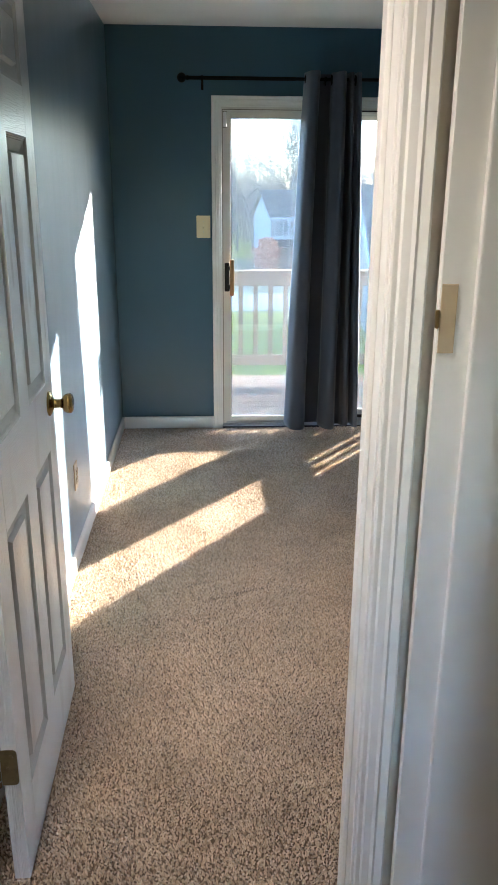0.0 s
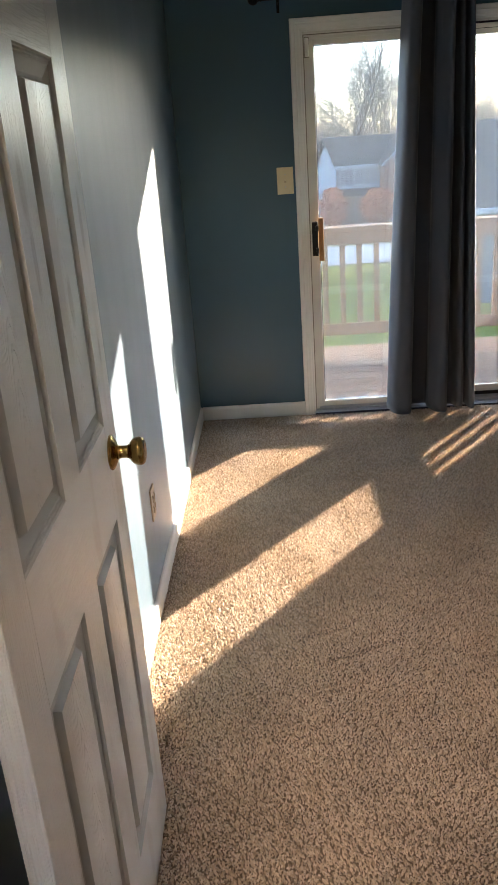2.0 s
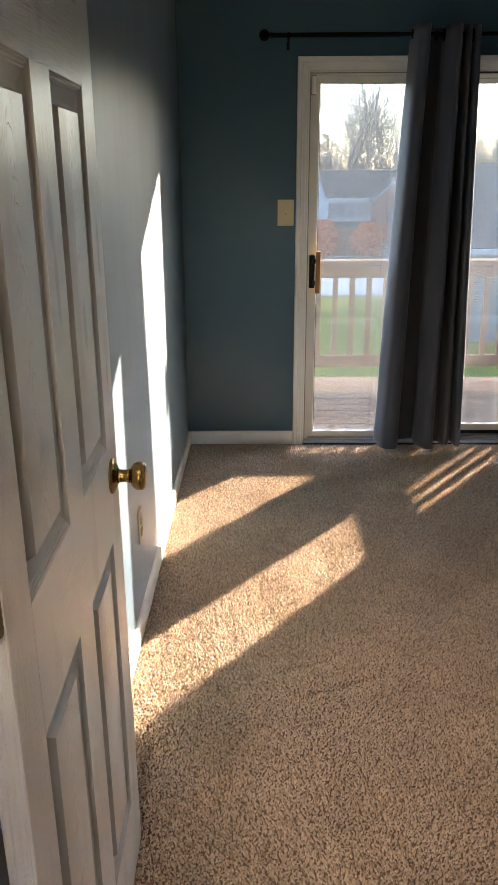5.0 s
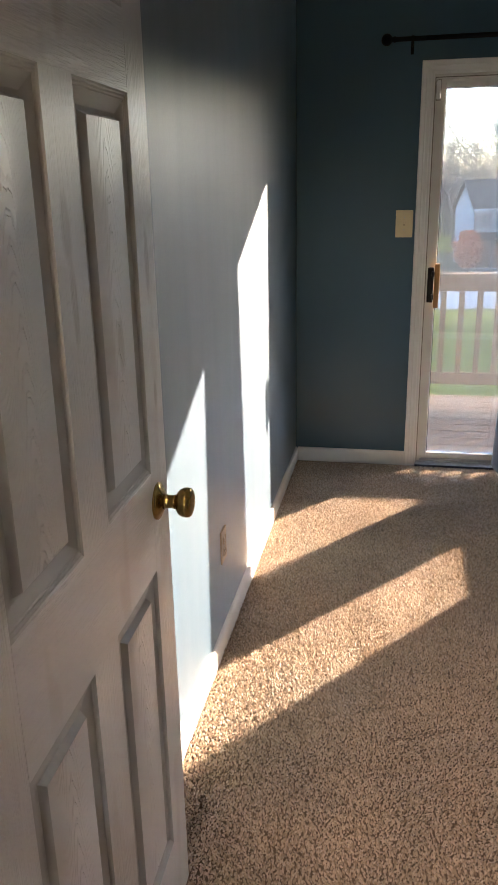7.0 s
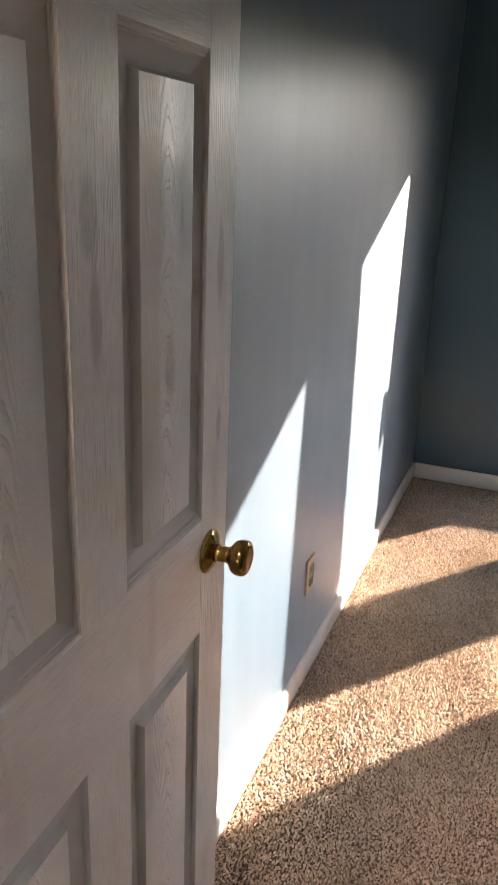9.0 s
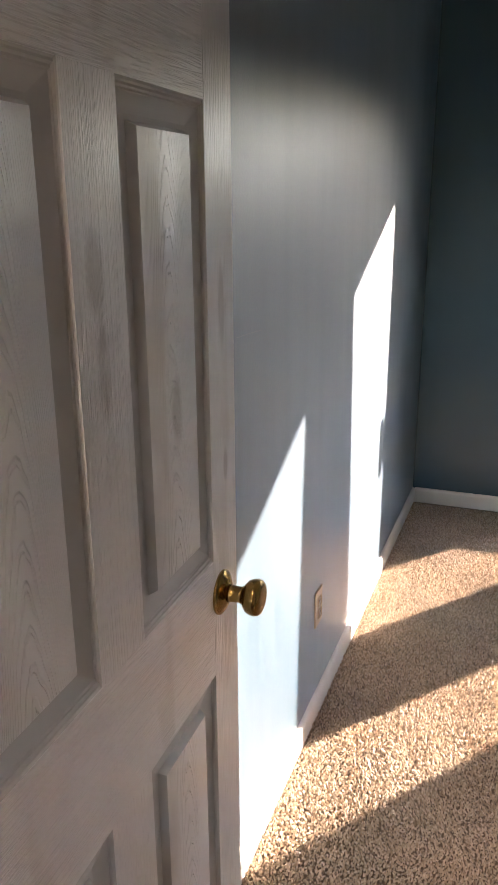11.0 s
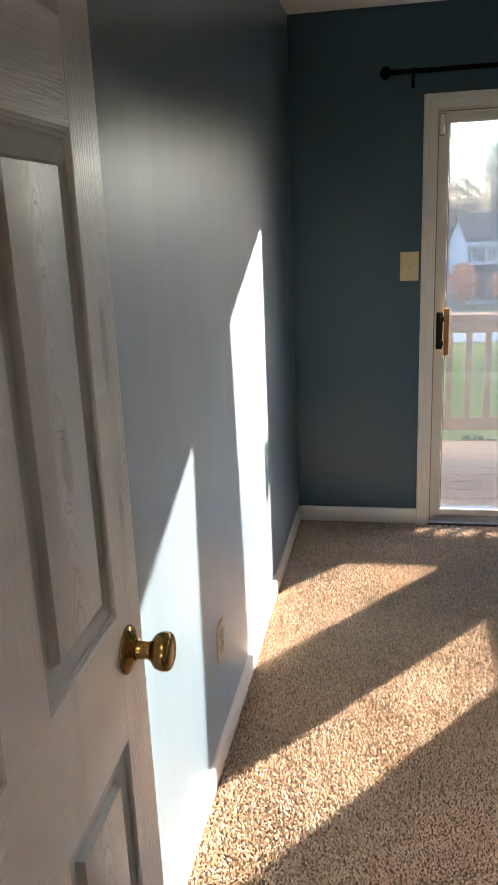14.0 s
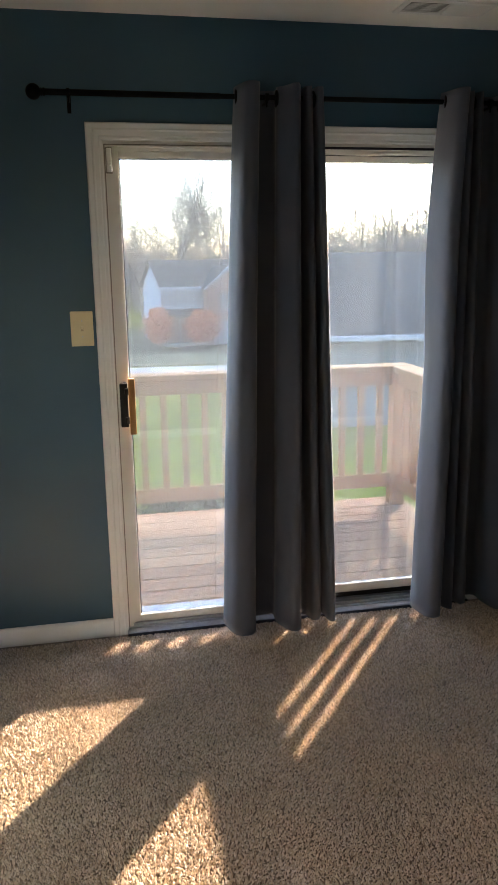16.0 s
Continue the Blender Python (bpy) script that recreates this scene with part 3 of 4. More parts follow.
def knob(parent, y, z, face, way):
    """Rosette, neck and flattened knob."""
    k = part("rosette", turned([(face, 0.034), (face + way * 0.003, 0.034), (face + way * 0.006, 0.030), (face + way * 0.011, 0.020), (face + way * 0.013, 0.014)], "x", 36, at=(0, y, z)), BRASS, parent, "polished brass door knob", True)
    part("neck", turned([(face + way * 0.012, 0.0145), (face + way * 0.018, 0.0125), (face + way * 0.030, 0.0120), (face + way * 0.035, 0.0138)], "x", 28, at=(0, y, z)), BRASS, k, smooth=True)
    prof = [(face + way * a, r) for a, r in ((0.0355, 0.0125), (0.0375, 0.0180), (0.0425, 0.0238), (0.049, 0.0268), (0.055, 0.0275), (0.060, 0.0265), (0.0632, 0.0235), (0.065, 0.0185))]
    part("knob", turned(prof + [(face + way * 0.0655, 0.012)], "x", 36, at=(0, y, z)), BRASS, k, smooth=True)
    return k


def bedroom_door():
    W, T, HI = 0.722, 0.035, 2.026
    d = new("door_1")
    tagged(d, "white six-panel door standing open against the wall", "door", kind="structure")
    p1, p2, p3, p4 = 0.094, 0.312, 0.411, 0.628
    r = [0.0, 0.190, 0.820, 1.007, 1.616, 1.728, 1.905, HI]
    part("stile", box(-T, 0, 0, 0, p1, HI, 0.0012), DOOR_UP, d)
    part("stile", box(-T, p4, 0, 0, W, HI, 0.0012), DOOR_UP, d)
    for a, b in ((0, 1), (2, 3), (4, 5), (6, 7)):
        part("rail", box(-T, p1, r[a], 0, p4, r[b]), DOOR_ACROSS, d)
    for a, b in ((1, 2), (3, 4), (5, 6)):
        part("mullion", box(-T, p2, r[a], 0, p3, r[b]), DOOR_UP, d)
        for left, right in ((p1, p2), (p3, p4)):
            part("panel", panel(left, r[a], right, r[b]), DOOR_PANEL, d).data.materials.append(SHADED_MOULDING)
    for z in (0.31, 1.066, 1.79):
        hinge(d, z)
    knob(d, 0.656, 0.945, 0.0, 1)
    knob(d, 0.656, 0.945, -T, -1)
    part("latch_plate", box(-0.029, W, 0.915, -0.006, W + 0.0012, 0.972), BRASS, d, "brass latch plate")
    d.matrix_world = pose(-0.2915, 1.445, 0.012, 0, 0, 1.0)
    return d


bedroom_door()


# ---- curtains and rod ----
ROD_Y, ROD_Z = 4.915, 2.118


def smooth_line(points, n):
    """A Catmull-Rom line through points of (x, y), cut into n steps."""
    pts = [Vector(p) for p in points]
    out = []
    for k in range(n + 1):
        s = k / n * (len(pts) - 1)
        i = min(int(s), len(pts) - 2)
        f = s - i
        a, b, c, d = pts[max(i - 1, 0)], pts[i], pts[i + 1], pts[min(i + 2, len(pts) - 1)]
        out.append(0.5 * ((2 * b) + (c - a) * f + (2 * a - 5 * b + 4 * c - d) * f * f + (3 * b - a - 3 * c + d) * f ** 3))
    return out


def curtain(name, top, low, z0, z1, bulge, grommets, label, seed):
    c = base(name, ((top[0][0] + top[-1][0]) / 2, ROD_Y, z0), label, "curtain", "patio door curtains")
    ox, oy = c.location.x, c.location.y
    n, rows = 150, 56
    a, b = smooth_line(top, n), smooth_line(low, n)
    bm, grid = bmesh.new(), []
    for r in range(rows + 1):
        f = r / rows
        z = z1 + (z0 - z1) * f
        line = []
        for k in range(n + 1):
            g = f ** 0.85
            p = a[k].lerp(b[k], g)
            u = k / n
            sway = 0.010 * math.sin(5.1 * f + 9 * u + seed) * f + 0.005 * math.sin(13 * f + 21 * u + 2 * seed) * f
            edge = bulge * math.sin(math.pi * min(1, f * 2.1)) * max(0, 1 - 3.5 * u)
            wrinkle = 0.0022 * noise.noise(Vector((u * 14, f * 16, seed)))
            hem = 0.006 * math.sin(17 * u + seed) * (f > 0.97)
            y = min(p.y + sway * 0.7 + wrinkle, 4.976)
            line.append(bm.verts.new((p.x - edge + sway * 0.35 - ox, y - oy, z - z0 + hem)))
        grid.append(line)
    for r in range(rows):
        for k in range(n):
            bm.faces.new((grid[r][k], grid[r][k + 1], grid[r + 1][k + 1], grid[r + 1][k]))
    cloth = part("cloth", bm, CURTAIN, c, smooth=True)
    s = cloth.modifiers.new("thickness", "SOLIDIFY")
    s.thickness, s.offset = 0.0022, 0
    for gx, turn in grommets:
        ring = bmesh.new()
        seg, tube = 28, 10
        verts = []
        for i in range(seg):
            t = 2 * math.pi * i / seg
            verts.append([ring.verts.new(((0.0255 + 0.0055 * math.cos(2 * math.pi * j / tube)) * math.cos(t), 0.0055 * math.sin(2 * math.pi * j / tube), (0.0255 + 0.0055 * math.cos(2 * math.pi * j / tube)) * math.sin(t))) for j in range(tube)])
        for i in range(seg):
            for j in range(tube):
                ring.faces.new((verts[i][j], verts[(i + 1) % seg][j], verts[(i + 1) % seg][(j + 1) % tube], verts[i][(j + 1) % tube]))
        o = part("grommet", ring, BLACK, c, "black metal grommet", True)
        o.matrix_local = pose(gx - ox, 0, ROD_Z - z0 - 0.004, 0, 0, turn)
    return c


FRONT, BACK = 4.815, 4.974
curtain("curtain", [(0.716, 4.930), (0.722, 4.893), (0.745, FRONT), (0.785, FRONT + 0.004), (0.803, 4.900), (0.798, BACK), (0.874, BACK), (0.872, 4.905), (0.893, 4.876), (0.925, FRONT), (0.953, 4.876), (0.960, 4.94),
                    (0.967, 4.94), (0.975, 4.876), (0.993, 4.870), (1.001, 4.935), (1.008, 4.935), (1.016, 4.876), (1.036, 4.874), (1.046, 4.925)],
        [(0.634, 4.935), (0.640, 4.885), (0.670, 4.808), (0.735, 4.808), (0.762, 4.895), (0.762, BACK), (0.852, BACK), (0.856, 4.885), (0.892, 4.804), (0.935, 4.804), (0.958, 4.87), (0.972, 4.945),
         (1.000, 4.945), (1.012, 4.88), (1.040, 4.868), (1.056, 4.92), (1.066, 4.92), (1.076, 4.862), (1.105, 4.860), (1.117, 4.92)],
        0.036, 2.152, 0.0, [(0.724, 72), (0.872, 82), (1.012, 84)], "charcoal grey blackout curtain hanging between the panes", 1.3)
curtain("curtain", [(1.528, 4.935), (1.534, 4.895), (1.552, FRONT), (1.588, FRONT), (1.598, 4.935), (1.606, 4.94), (1.613, 4.880), (1.634, 4.872), (1.645, 4.935), (1.655, 4.94), (1.664, 4.885), (1.676, 4.88), (1.684, 4.92), (1.688, BACK), (1.760, BACK),
                    (1.768, 4.918), (1.785, 4.876), (1.815, FRONT), (1.838, 4.876), (1.846, 4.925)],
        [(1.478, 4.935), (1.484, 4.885), (1.510, 4.804), (1.560, 4.804), (1.580, 4.925), (1.592, 4.94), (1.606, 4.88), (1.640, 4.86), (1.655, 4.93), (1.670, 4.94), (1.682, 4.875), (1.705, 4.868), (1.716, 4.91), (1.722, BACK), (1.800, BACK),
         (1.806, 4.905), (1.828, 4.808), (1.870, 4.804), (1.895, 4.87), (1.906, 4.925)],
        0.034, 2.152, 0.020, [(1.540, 62), (1.768, 82), (1.650, 84)], "charcoal grey blackout curtain pulled to the end of the rod", 4.1)


def curtain_rod():
    r = base("curtain_rod", (0.0, ROD_Y, ROD_Z), "black metal curtain rod with ball finials", "curtain rod")
    part("pole", turned([(0.045, 0.0108), (0.66, 0.0108), (0.661, 0.0092), (1.98, 0.0092)], "x", 20), BLACK, r, smooth=False)
    for x, way in ((0.045, -1), (1.98, 1)):
        prof = [(x, 0.014), (x + way * 0.006, 0.014), (x + way * 0.008, 0.009), (x + way * 0.012, 0.016), (x + way * 0.014, 0.009)]
        ball = [(x + way * (0.039 - 0.026 * math.cos(math.pi * i / 12)), 0.0265 * math.sin(math.pi * i / 12) + 0.0004) for i in range(2, 13)]
        part("finial", turned(prof + ball, "x", 28), BLACK, r, "black ball finial", True)
    for x in (0.124, 0.835, 1.725):
        b = part("bracket", box(x - 0.007, 4.9985 - ROD_Y - 0.0015, -0.055, x + 0.007, 5.0 - ROD_Y, 0.012, 0.0007), BLACK, r)
        part("bracket_arm", box(x - 0.004, -0.004, -0.020, x + 0.004, 4.9985 - ROD_Y, -0.012, 0.001), BLACK, b)
        part("bracket_cup", turned([(x - 0.006, 0.0145), (x + 0.006, 0.0145)], "x", 20), BLACK, b)
        part("set_screw", turned([(-0.034, 0.003), (-0.014, 0.003)], "z", 10, at=(x, 0, 0)), BLACK, b)
    return r


curtain_rod()


# ---- switch, outlets, register ----
def light_switch():
    s = base("light_switch", (0.1205, 5.0, 1.291), "almond plastic light switch plate on the blue wall", "light switch")
    part("cover_plate", box(-0.0425, -0.006, -0.0665, 0.0425, 0.0, 0.0665, 0.003, seg=2), ALMOND, s)
    part("toggle_slot", box(-0.0052, -0.0066, -0.009, 0.0052, -0.0058, 0.009), ALMOND_DARK, s)
    part("toggle", box(-0.0045, -0.017, -0.001, 0.0045, -0.006, 0.010, 0.001), ALMOND, s)
    for z in (-0.03, 0.03):
        part("screw", turned([(-0.0072, 0.003), (-0.006, 0.0034)], "y", 12, at=(0, 0, z)), STEEL, s)


def outlet(place, turn, mat, label):
    s = base("wall_outlet", (0, 0, 0), label, "power outlet", "wall outlets")
    part("cover_plate", box(-0.035, -0.006, -0.0575, 0.035, 0.0, 0.0575, 0.003, seg=2), mat, s)
    for z in (-0.0195, 0.0195):
        f = part("receptacle", box(-0.0165, -0.008, z - 0.014, 0.0165, -0.0055, z + 0.014, 0.004, seg=2), mat, s)
        for x in (-0.0065, 0.0065):
            part("slot", box(x - 0.0012, -0.0084, z - 0.002, x + 0.0012, -0.0078, z + 0.007), SLOT, f)
        part("slot", turned([(-0.0084, 0.0024), (-0.0078, 0.0024)], "y", 10, at=(0, 0, z - 0.008)), SLOT, f)
    part("screw", turned([(-0.0072, 0.003), (-0.006, 0.0034)], "y", 12), STEEL, s)
    s.matrix_world = Matrix.Translation(place) @ pose(0, 0, 0, 0, 0, turn)


light_switch()
outlet((X0, 3.127, 0.366), 90, ALMOND_DARK, "tan plastic duplex outlet on the blue wall")
outlet((2.352, 5.0, 0.394), 0, ALMOND, "almond plastic duplex outlet beside the curtain")


def ceiling_register():
    v = base("ceiling_vent", (1.45, 4.76, H), "white metal ceiling air register", "air vent")
    L, W = 0.17, 0.075
    for b in ((-L, -W, -0.006, L, -W + 0.022, 0), (-L, W - 0.022, -0.006, L, W, 0), (-L, -W + 0.022, -0.006, -L + 0.022, W - 0.022, 0), (L - 0.022, -W + 0.022, -0.006, L, W - 0.022, 0)):
        part("frame", box(*b, 0.0015), TRIM, v)
    part("backing", box(-L + 0.022, -W + 0.022, -0.0015, L - 0.022, W - 0.022, 0.0), SLOT, v, "dark duct opening")
    for k in range(9):
        y = -W + 0.028 + k * 0.0118
        for x0, x1, tilt in ((-L + 0.022, -0.004, 12), (0.004, L - 0.022, -62)):
            o = part("slat", box(x0, -0.0055, -0.0006, x1, 0.0055, 0.0006), TRIM, v)
            o.matrix_local = pose(0, y, -0.0065, tilt, 0, 0)
    part("divider", box(-0.004, -W + 0.022, -0.008, 0.004, W - 0.022, -0.0015, 0.001), TRIM, v)


ceiling_register()


# ---- the deck outside ----
DECK_Z, RAIL_Y, RAIL_X, RAIL_TOP = -0.04, 6.54, 2.045, 0.882


def deck():
    d = tagged(base("deck", (0, 0, 0), "weathered cedar deck outside the patio door", "deck"), kind="structure")
    y = 5.21
    while y < 6.62:
        part("deck_board", box(-2.1, y, DECK_Z - 0.036, 2.14, y + 0.1412, DECK_Z, 0.004), DECK, d)
        y += 0.1445
    for x in (-2.06, -0.7, 0.66, 2.1):
        part("joist", box(x - 0.02, 5.2, DECK_Z - 0.24, x + 0.02, 6.65, DECK_Z - 0.04), CEDAR_Y, d)
    part("fascia", box(-2.1, 6.66, DECK_Z - 0.24, 2.14, 6.70, DECK_Z - 0.002, 0.003), CEDAR_X, d)
    for x in (-2.0, 1.9):
        part("support_post", box(x - 0.045, 6.49, -2.75, x + 0.045, 6.58, DECK_Z - 0.04), CEDAR_Z, d)


def railing():
    r = tagged(base("deck_railing", (0, 0, 0), "cedar deck railing with square balusters", "railing"), kind="structure")
    for x, y in ((RAIL_X, RAIL_Y), (-2.03, RAIL_Y), (-0.05, RAIL_Y), (RAIL_X, 5.27)):
        part("post", box(x - 0.045, y - 0.045, DECK_Z, x + 0.045, y + 0.045, RAIL_TOP - 0.038, 0.004), CEDAR_Z, r)
    part("cap_rail", box(-2.1, RAIL_Y - 0.07, RAIL_TOP - 0.038, RAIL_X + 0.07, RAIL_Y + 0.07, RAIL_TOP, 0.005), CEDAR_X, r)
    part("cap_rail", box(RAIL_X - 0.07, 5.20, RAIL_TOP - 0.038, RAIL_X + 0.07, RAIL_Y - 0.073, RAIL_TOP, 0.005), CEDAR_Y, r)
    part("top_rail", box(-2.0, RAIL_Y - 0.019, RAIL_TOP - 0.127, RAIL_X - 0.045, RAIL_Y + 0.019, RAIL_TOP - 0.039, 0.003), CEDAR_X, r)
    part("top_rail", box(RAIL_X - 0.019, 5.315, RAIL_TOP - 0.127, RAIL_X + 0.019, RAIL_Y - 0.045, RAIL_TOP - 0.039, 0.003), CEDAR_Y, r)
    part("bottom_rail", box(-2.0, RAIL_Y - 0.019, 0.085, RAIL_X - 0.045, RAIL_Y + 0.019, 0.174, 0.003), CEDAR_X, r)
    part("bottom_rail", box(RAIL_X - 0.019, 5.315, 0.085, RAIL_X + 0.019, RAIL_Y - 0.045, 0.174, 0.003), CEDAR_Y, r)
    first = part("baluster", box(-0.019, -0.019, 0, 0.019, 0.019, RAIL_TOP - 0.127 - 0.174, 0.002), CEDAR_Z, r)
    spots = [(0.5476 + 0.125 * k, RAIL_Y) for k in range(-20, 12)] + [(RAIL_X, 5.4285 + 0.1215 * k) for k in range(9)]
    spots = [s for s in spots if not (s[1] == RAIL_Y and (abs(s[0] + 0.05) < 0.06 or s[0] > RAIL_X - 0.07))]
    first.location = (*spots[0], 0.174)
    for x, y in spots[1:]:
        o = first.copy()
        scene.collection.objects.link(o)
        o.location = (x, y, 0.174)


deck()
railing()


# ---- ground, street, neighbouring houses ----
def sheet(name, xs, ys, height, mat, label, category, lift=0.0):
    bm = bmesh.new()
    rows = [[bm.verts.new((x, y, height(x, y) + lift)) for x in xs] for y in ys]
    for a, b in zip(rows, rows[1:]):
        for k in range(len(xs) - 1):
            bm.faces.new((a[k], a[k + 1], b[k + 1], b[k]))
    return tagged(link(name, bm, mat, True), label, category, kind="structure")


def land(x, y):
    f = min(max((y - 33) / 37, 0), 1)
    return -2.7 - 3.65 * f * f * (3 - 2 * f) + 0.05 * math.sin(0.31 * x + 0.23 * y)


steps = [-3000, -800, -300, -120] + list(range(-60, 121, 3)) + [160, 300, 800, 3000]
sheet("ground", steps, [-3000, -800, -200, -60] + list(range(-30, 100, 3)) + [130, 200, 500, 3000], land, GRASS, "sunlit green lawn sloping to the street", "lawn")
sheet("road", list(range(-60, 121, 3)), [28.0, 29.2, 30.4, 31.6, 32.8], land, STREET, "pale concrete residential street", "road", 0.03)
# duller sheet over the far lawn, standing in for shade there
sheet("far_yard", list(range(-60, 121, 6)), [33.4, 36, 39, 42, 45, 48, 51, 54, 57, 60, 63, 66, 69, 72, 75, 78, 81, 84, 87, 90, 93, 96], land, SHADED_YARD, "grass yards beyond the street, toned for shade", "lawn", 0.03)
wall("foundation", [(-0.75, -3.6, -2.9, 3.25, 5.16, -0.12)], SHADED_SIDING, "house wall below the bedroom", "wall")
wall("house_roof", [(-1.0, -3.9, H + 0.12, 3.5, 5.45, H + 0.22)], SHINGLE, "grey roof deck over the bedroom", "roof")


def prism(x0, x1, pts):
    """A body along x with a side outline of (y, z) points."""
    bm = bmesh.new()
    a = [bm.verts.new((x0, y, z)) for y, z in pts]
    b = [bm.verts.new((x1, y, z)) for y, z in pts]
    for k in range(len(pts)):
        j = (k + 1) % len(pts)
        bm.faces.new((a[k], a[j], b[j], b[k]))
    bm.faces.new(a)
    bm.faces.new(b)
    return bm


def prism_y(y0, y1, pts):
    bm = prism(y0, y1, pts)
    for v in bm.verts:
        v.co = Vector((v.co.y, v.co.x, v.co.z))
    return bm


def house_window(parent, x, z, w, h, y, shutters=True):
    f = part("window", box(x - w / 2 - 0.08, y - 0.06, z - 0.08, x + w / 2 + 0.08, y, z + h + 0.08), SHADED_SIDING, parent)
    for dz in (0, h / 2):
        for dx in (-w / 2, 0):
            part("pane", box(x + dx + 0.03, y - 0.08, z + dz + 0.03, x + dx + w / 2 - 0.03, y - 0.055, z + dz + h / 2 - 0.03), PANE, f)
    if shutters:
        for s in (-1, 1):
            part("shutter", box(x + s * (w / 2 + 0.25) - 0.15, y - 0.05, z - 0.05, x + s * (w / 2 + 0.25) + 0.15, y, z + h + 0.05), SHUTTER, parent)


def two_storey_house(place, turn, wide, bay, mat, label):
    """A two-storey house with a front porch and a brick garage bay under its own gable."""
    h = base("house", (0, 0, 0), label, "house", "houses across the street")
    E, R, D = 5.5, 7.8, 8.5
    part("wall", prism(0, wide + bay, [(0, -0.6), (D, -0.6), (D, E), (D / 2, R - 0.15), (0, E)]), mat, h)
    roof = part("roof", prism(-0.35, wide + bay + 0.35, [(-0.4, E - 0.15), (D / 2, R), (D + 0.4, E - 0.15), (D + 0.4, E - 0.4), (D / 2, R - 0.22), (-0.4, E - 0.4)]), SHINGLE, h)
    part("fascia", box(-0.35, -0.46, E - 0.42, wide + bay + 0.35, -0.40, E - 0.14), SHADED_SIDING, roof)
    b0, b1, mid = wide, wide + bay, wide + bay / 2
    part("garage_bay", prism_y(-1.6, 0.4, [(b0, -0.6), (b1, -0.6), (b1, E - 0.2), (mid, E + 1.25), (b0, E - 0.2)]), BRICK, h)
    part("gable_roof", prism_y(-1.9, D / 2, [(b0 - 0.35, E - 0.45), (mid, E + 1.45), (b1 + 0.35, E - 0.45), (b1 + 0.35, E - 0.25), (mid, E + 1.70), (b0 - 0.35, E - 0.25)]), SHINGLE, h)
    part("gable_trim", prism_y(-1.96, -1.9, [(b0 - 0.4, E - 0.45), (mid, E + 1.42), (b1 + 0.4, E - 0.45), (b1 + 0.4, E - 0.22), (mid, E + 1.70), (b0 - 0.4, E - 0.22)]), SHADED_SIDING, h)
    part("garage_door", box(b0 + 0.45, -1.66, 0, b1 - 0.45, -1.6, 2.2), SHADED_SIDING, h, "white garage door")
    house_window(h, mid, 3.3, 0.9, 1.35, -1.6)
    for k in range(3):
        house_window(h, 0.65 + k * (wide - 1.2) / 2, 3.7, 0.72, 1.25, 0, k != 1)
    part("porch_roof", prism(-0.1, wide - 0.05, [(-1.5, 2.75), (0, 3.35), (0, 3.1), (-1.5, 2.55)]), SHINGLE, h)
    for k in range(4):
        x = 0.1 + k * (wide - 0.35) / 3
        part("porch_post", box(x - 0.07, -1.42, 0, x + 0.07, -1.28, 2.6), SHADED_SIDING, h)
    part("porch_floor", box(-0.1, -1.5, -0.6, wide - 0.05, 0, 0.25), STREET, h)
    part("front_wall", box(0.05, -0.04, 0.25, wide - 0.1, 0.0, 2.6), BRICK, h)
    part("front_door", box(wide * 0.62, -0.08, 0.25, wide * 0.62 + 0.95, -0.04, 2.3), SHUTTER, h)
    h.matrix_world = pose(*place, 0, 0, turn)
    return h


two_storey_house((6.55, 75, -6.3), 8, 3.95, 3.8, SHADED_SIDING, "white two-storey house with a brick garage bay")
two_storey_house((15.8, 77, -6.3), -4, 3.6, 4.2, GREY_SIDING, "blue grey two-storey house across the street")


def low_house():
    """The next-door house: a long roof with its eave low over a sided wall."""
    h = base("house", (0, 0, 0), "blue grey sided house with a broad shingle roof", "house")
    part("wall", prism(0, 13, [(0, -0.4), (9, -0.4), (9, 2.35), (4.5, 4.15), (0, 2.35)]), GREY_SIDING, h)
    roof = part("roof", prism(-0.3, 13.3, [(-0.45, 2.32), (4.5, 4.30), (9.45, 2.32), (9.45, 2.12), (4.5, 4.10), (-0.45, 2.12)]), SHINGLE, h)
    part("gutter", box(-0.3, -0.56, 2.16, 13.3, -0.45, 2.30, 0.02), SHADED_SIDING, roof, "white gutter")
    part("rake_trim", prism(-0.36, -0.3, [(-0.5, 2.30), (4.5, 4.34), (9.5, 2.30), (9.5, 2.08), (4.5, 4.06), (-0.5, 2.08)]), SHADED_SIDING, roof, "white rake board")
    for k in range(2):
        house_window(h, 7.6 + 2.4 * k, 0.75, 1.0, 1.25, 0, True)
    for k in range(20):
        part("clapboard", box(0, -0.018, -0.3 + 0.13 * k, 13, 0.0, -0.3 + 0.13 * k + 0.118), GREY_SIDING, h)
    h.matrix_world = pose(4.75, 20.6, -2.62, 0, 0, -6)


low_house()


# ---- trees ----
def limb(verts, faces, a, b, ra, rb, sides):
    way = (b - a).normalized()
    side = way.orthogonal().normalized()
    other = way.cross(side)
    n = len(verts)
    for p, r in ((a, ra), (b, rb)):
        for k in range(sides):
            t = 2 * math.pi * k / sides
            verts.append(p + (side * math.cos(t) + other * math.sin(t)) * r)
    for k in range(sides):
        j = (k + 1) % sides
        faces.append((n + k, n + j, n + sides + j, n + sides + k))


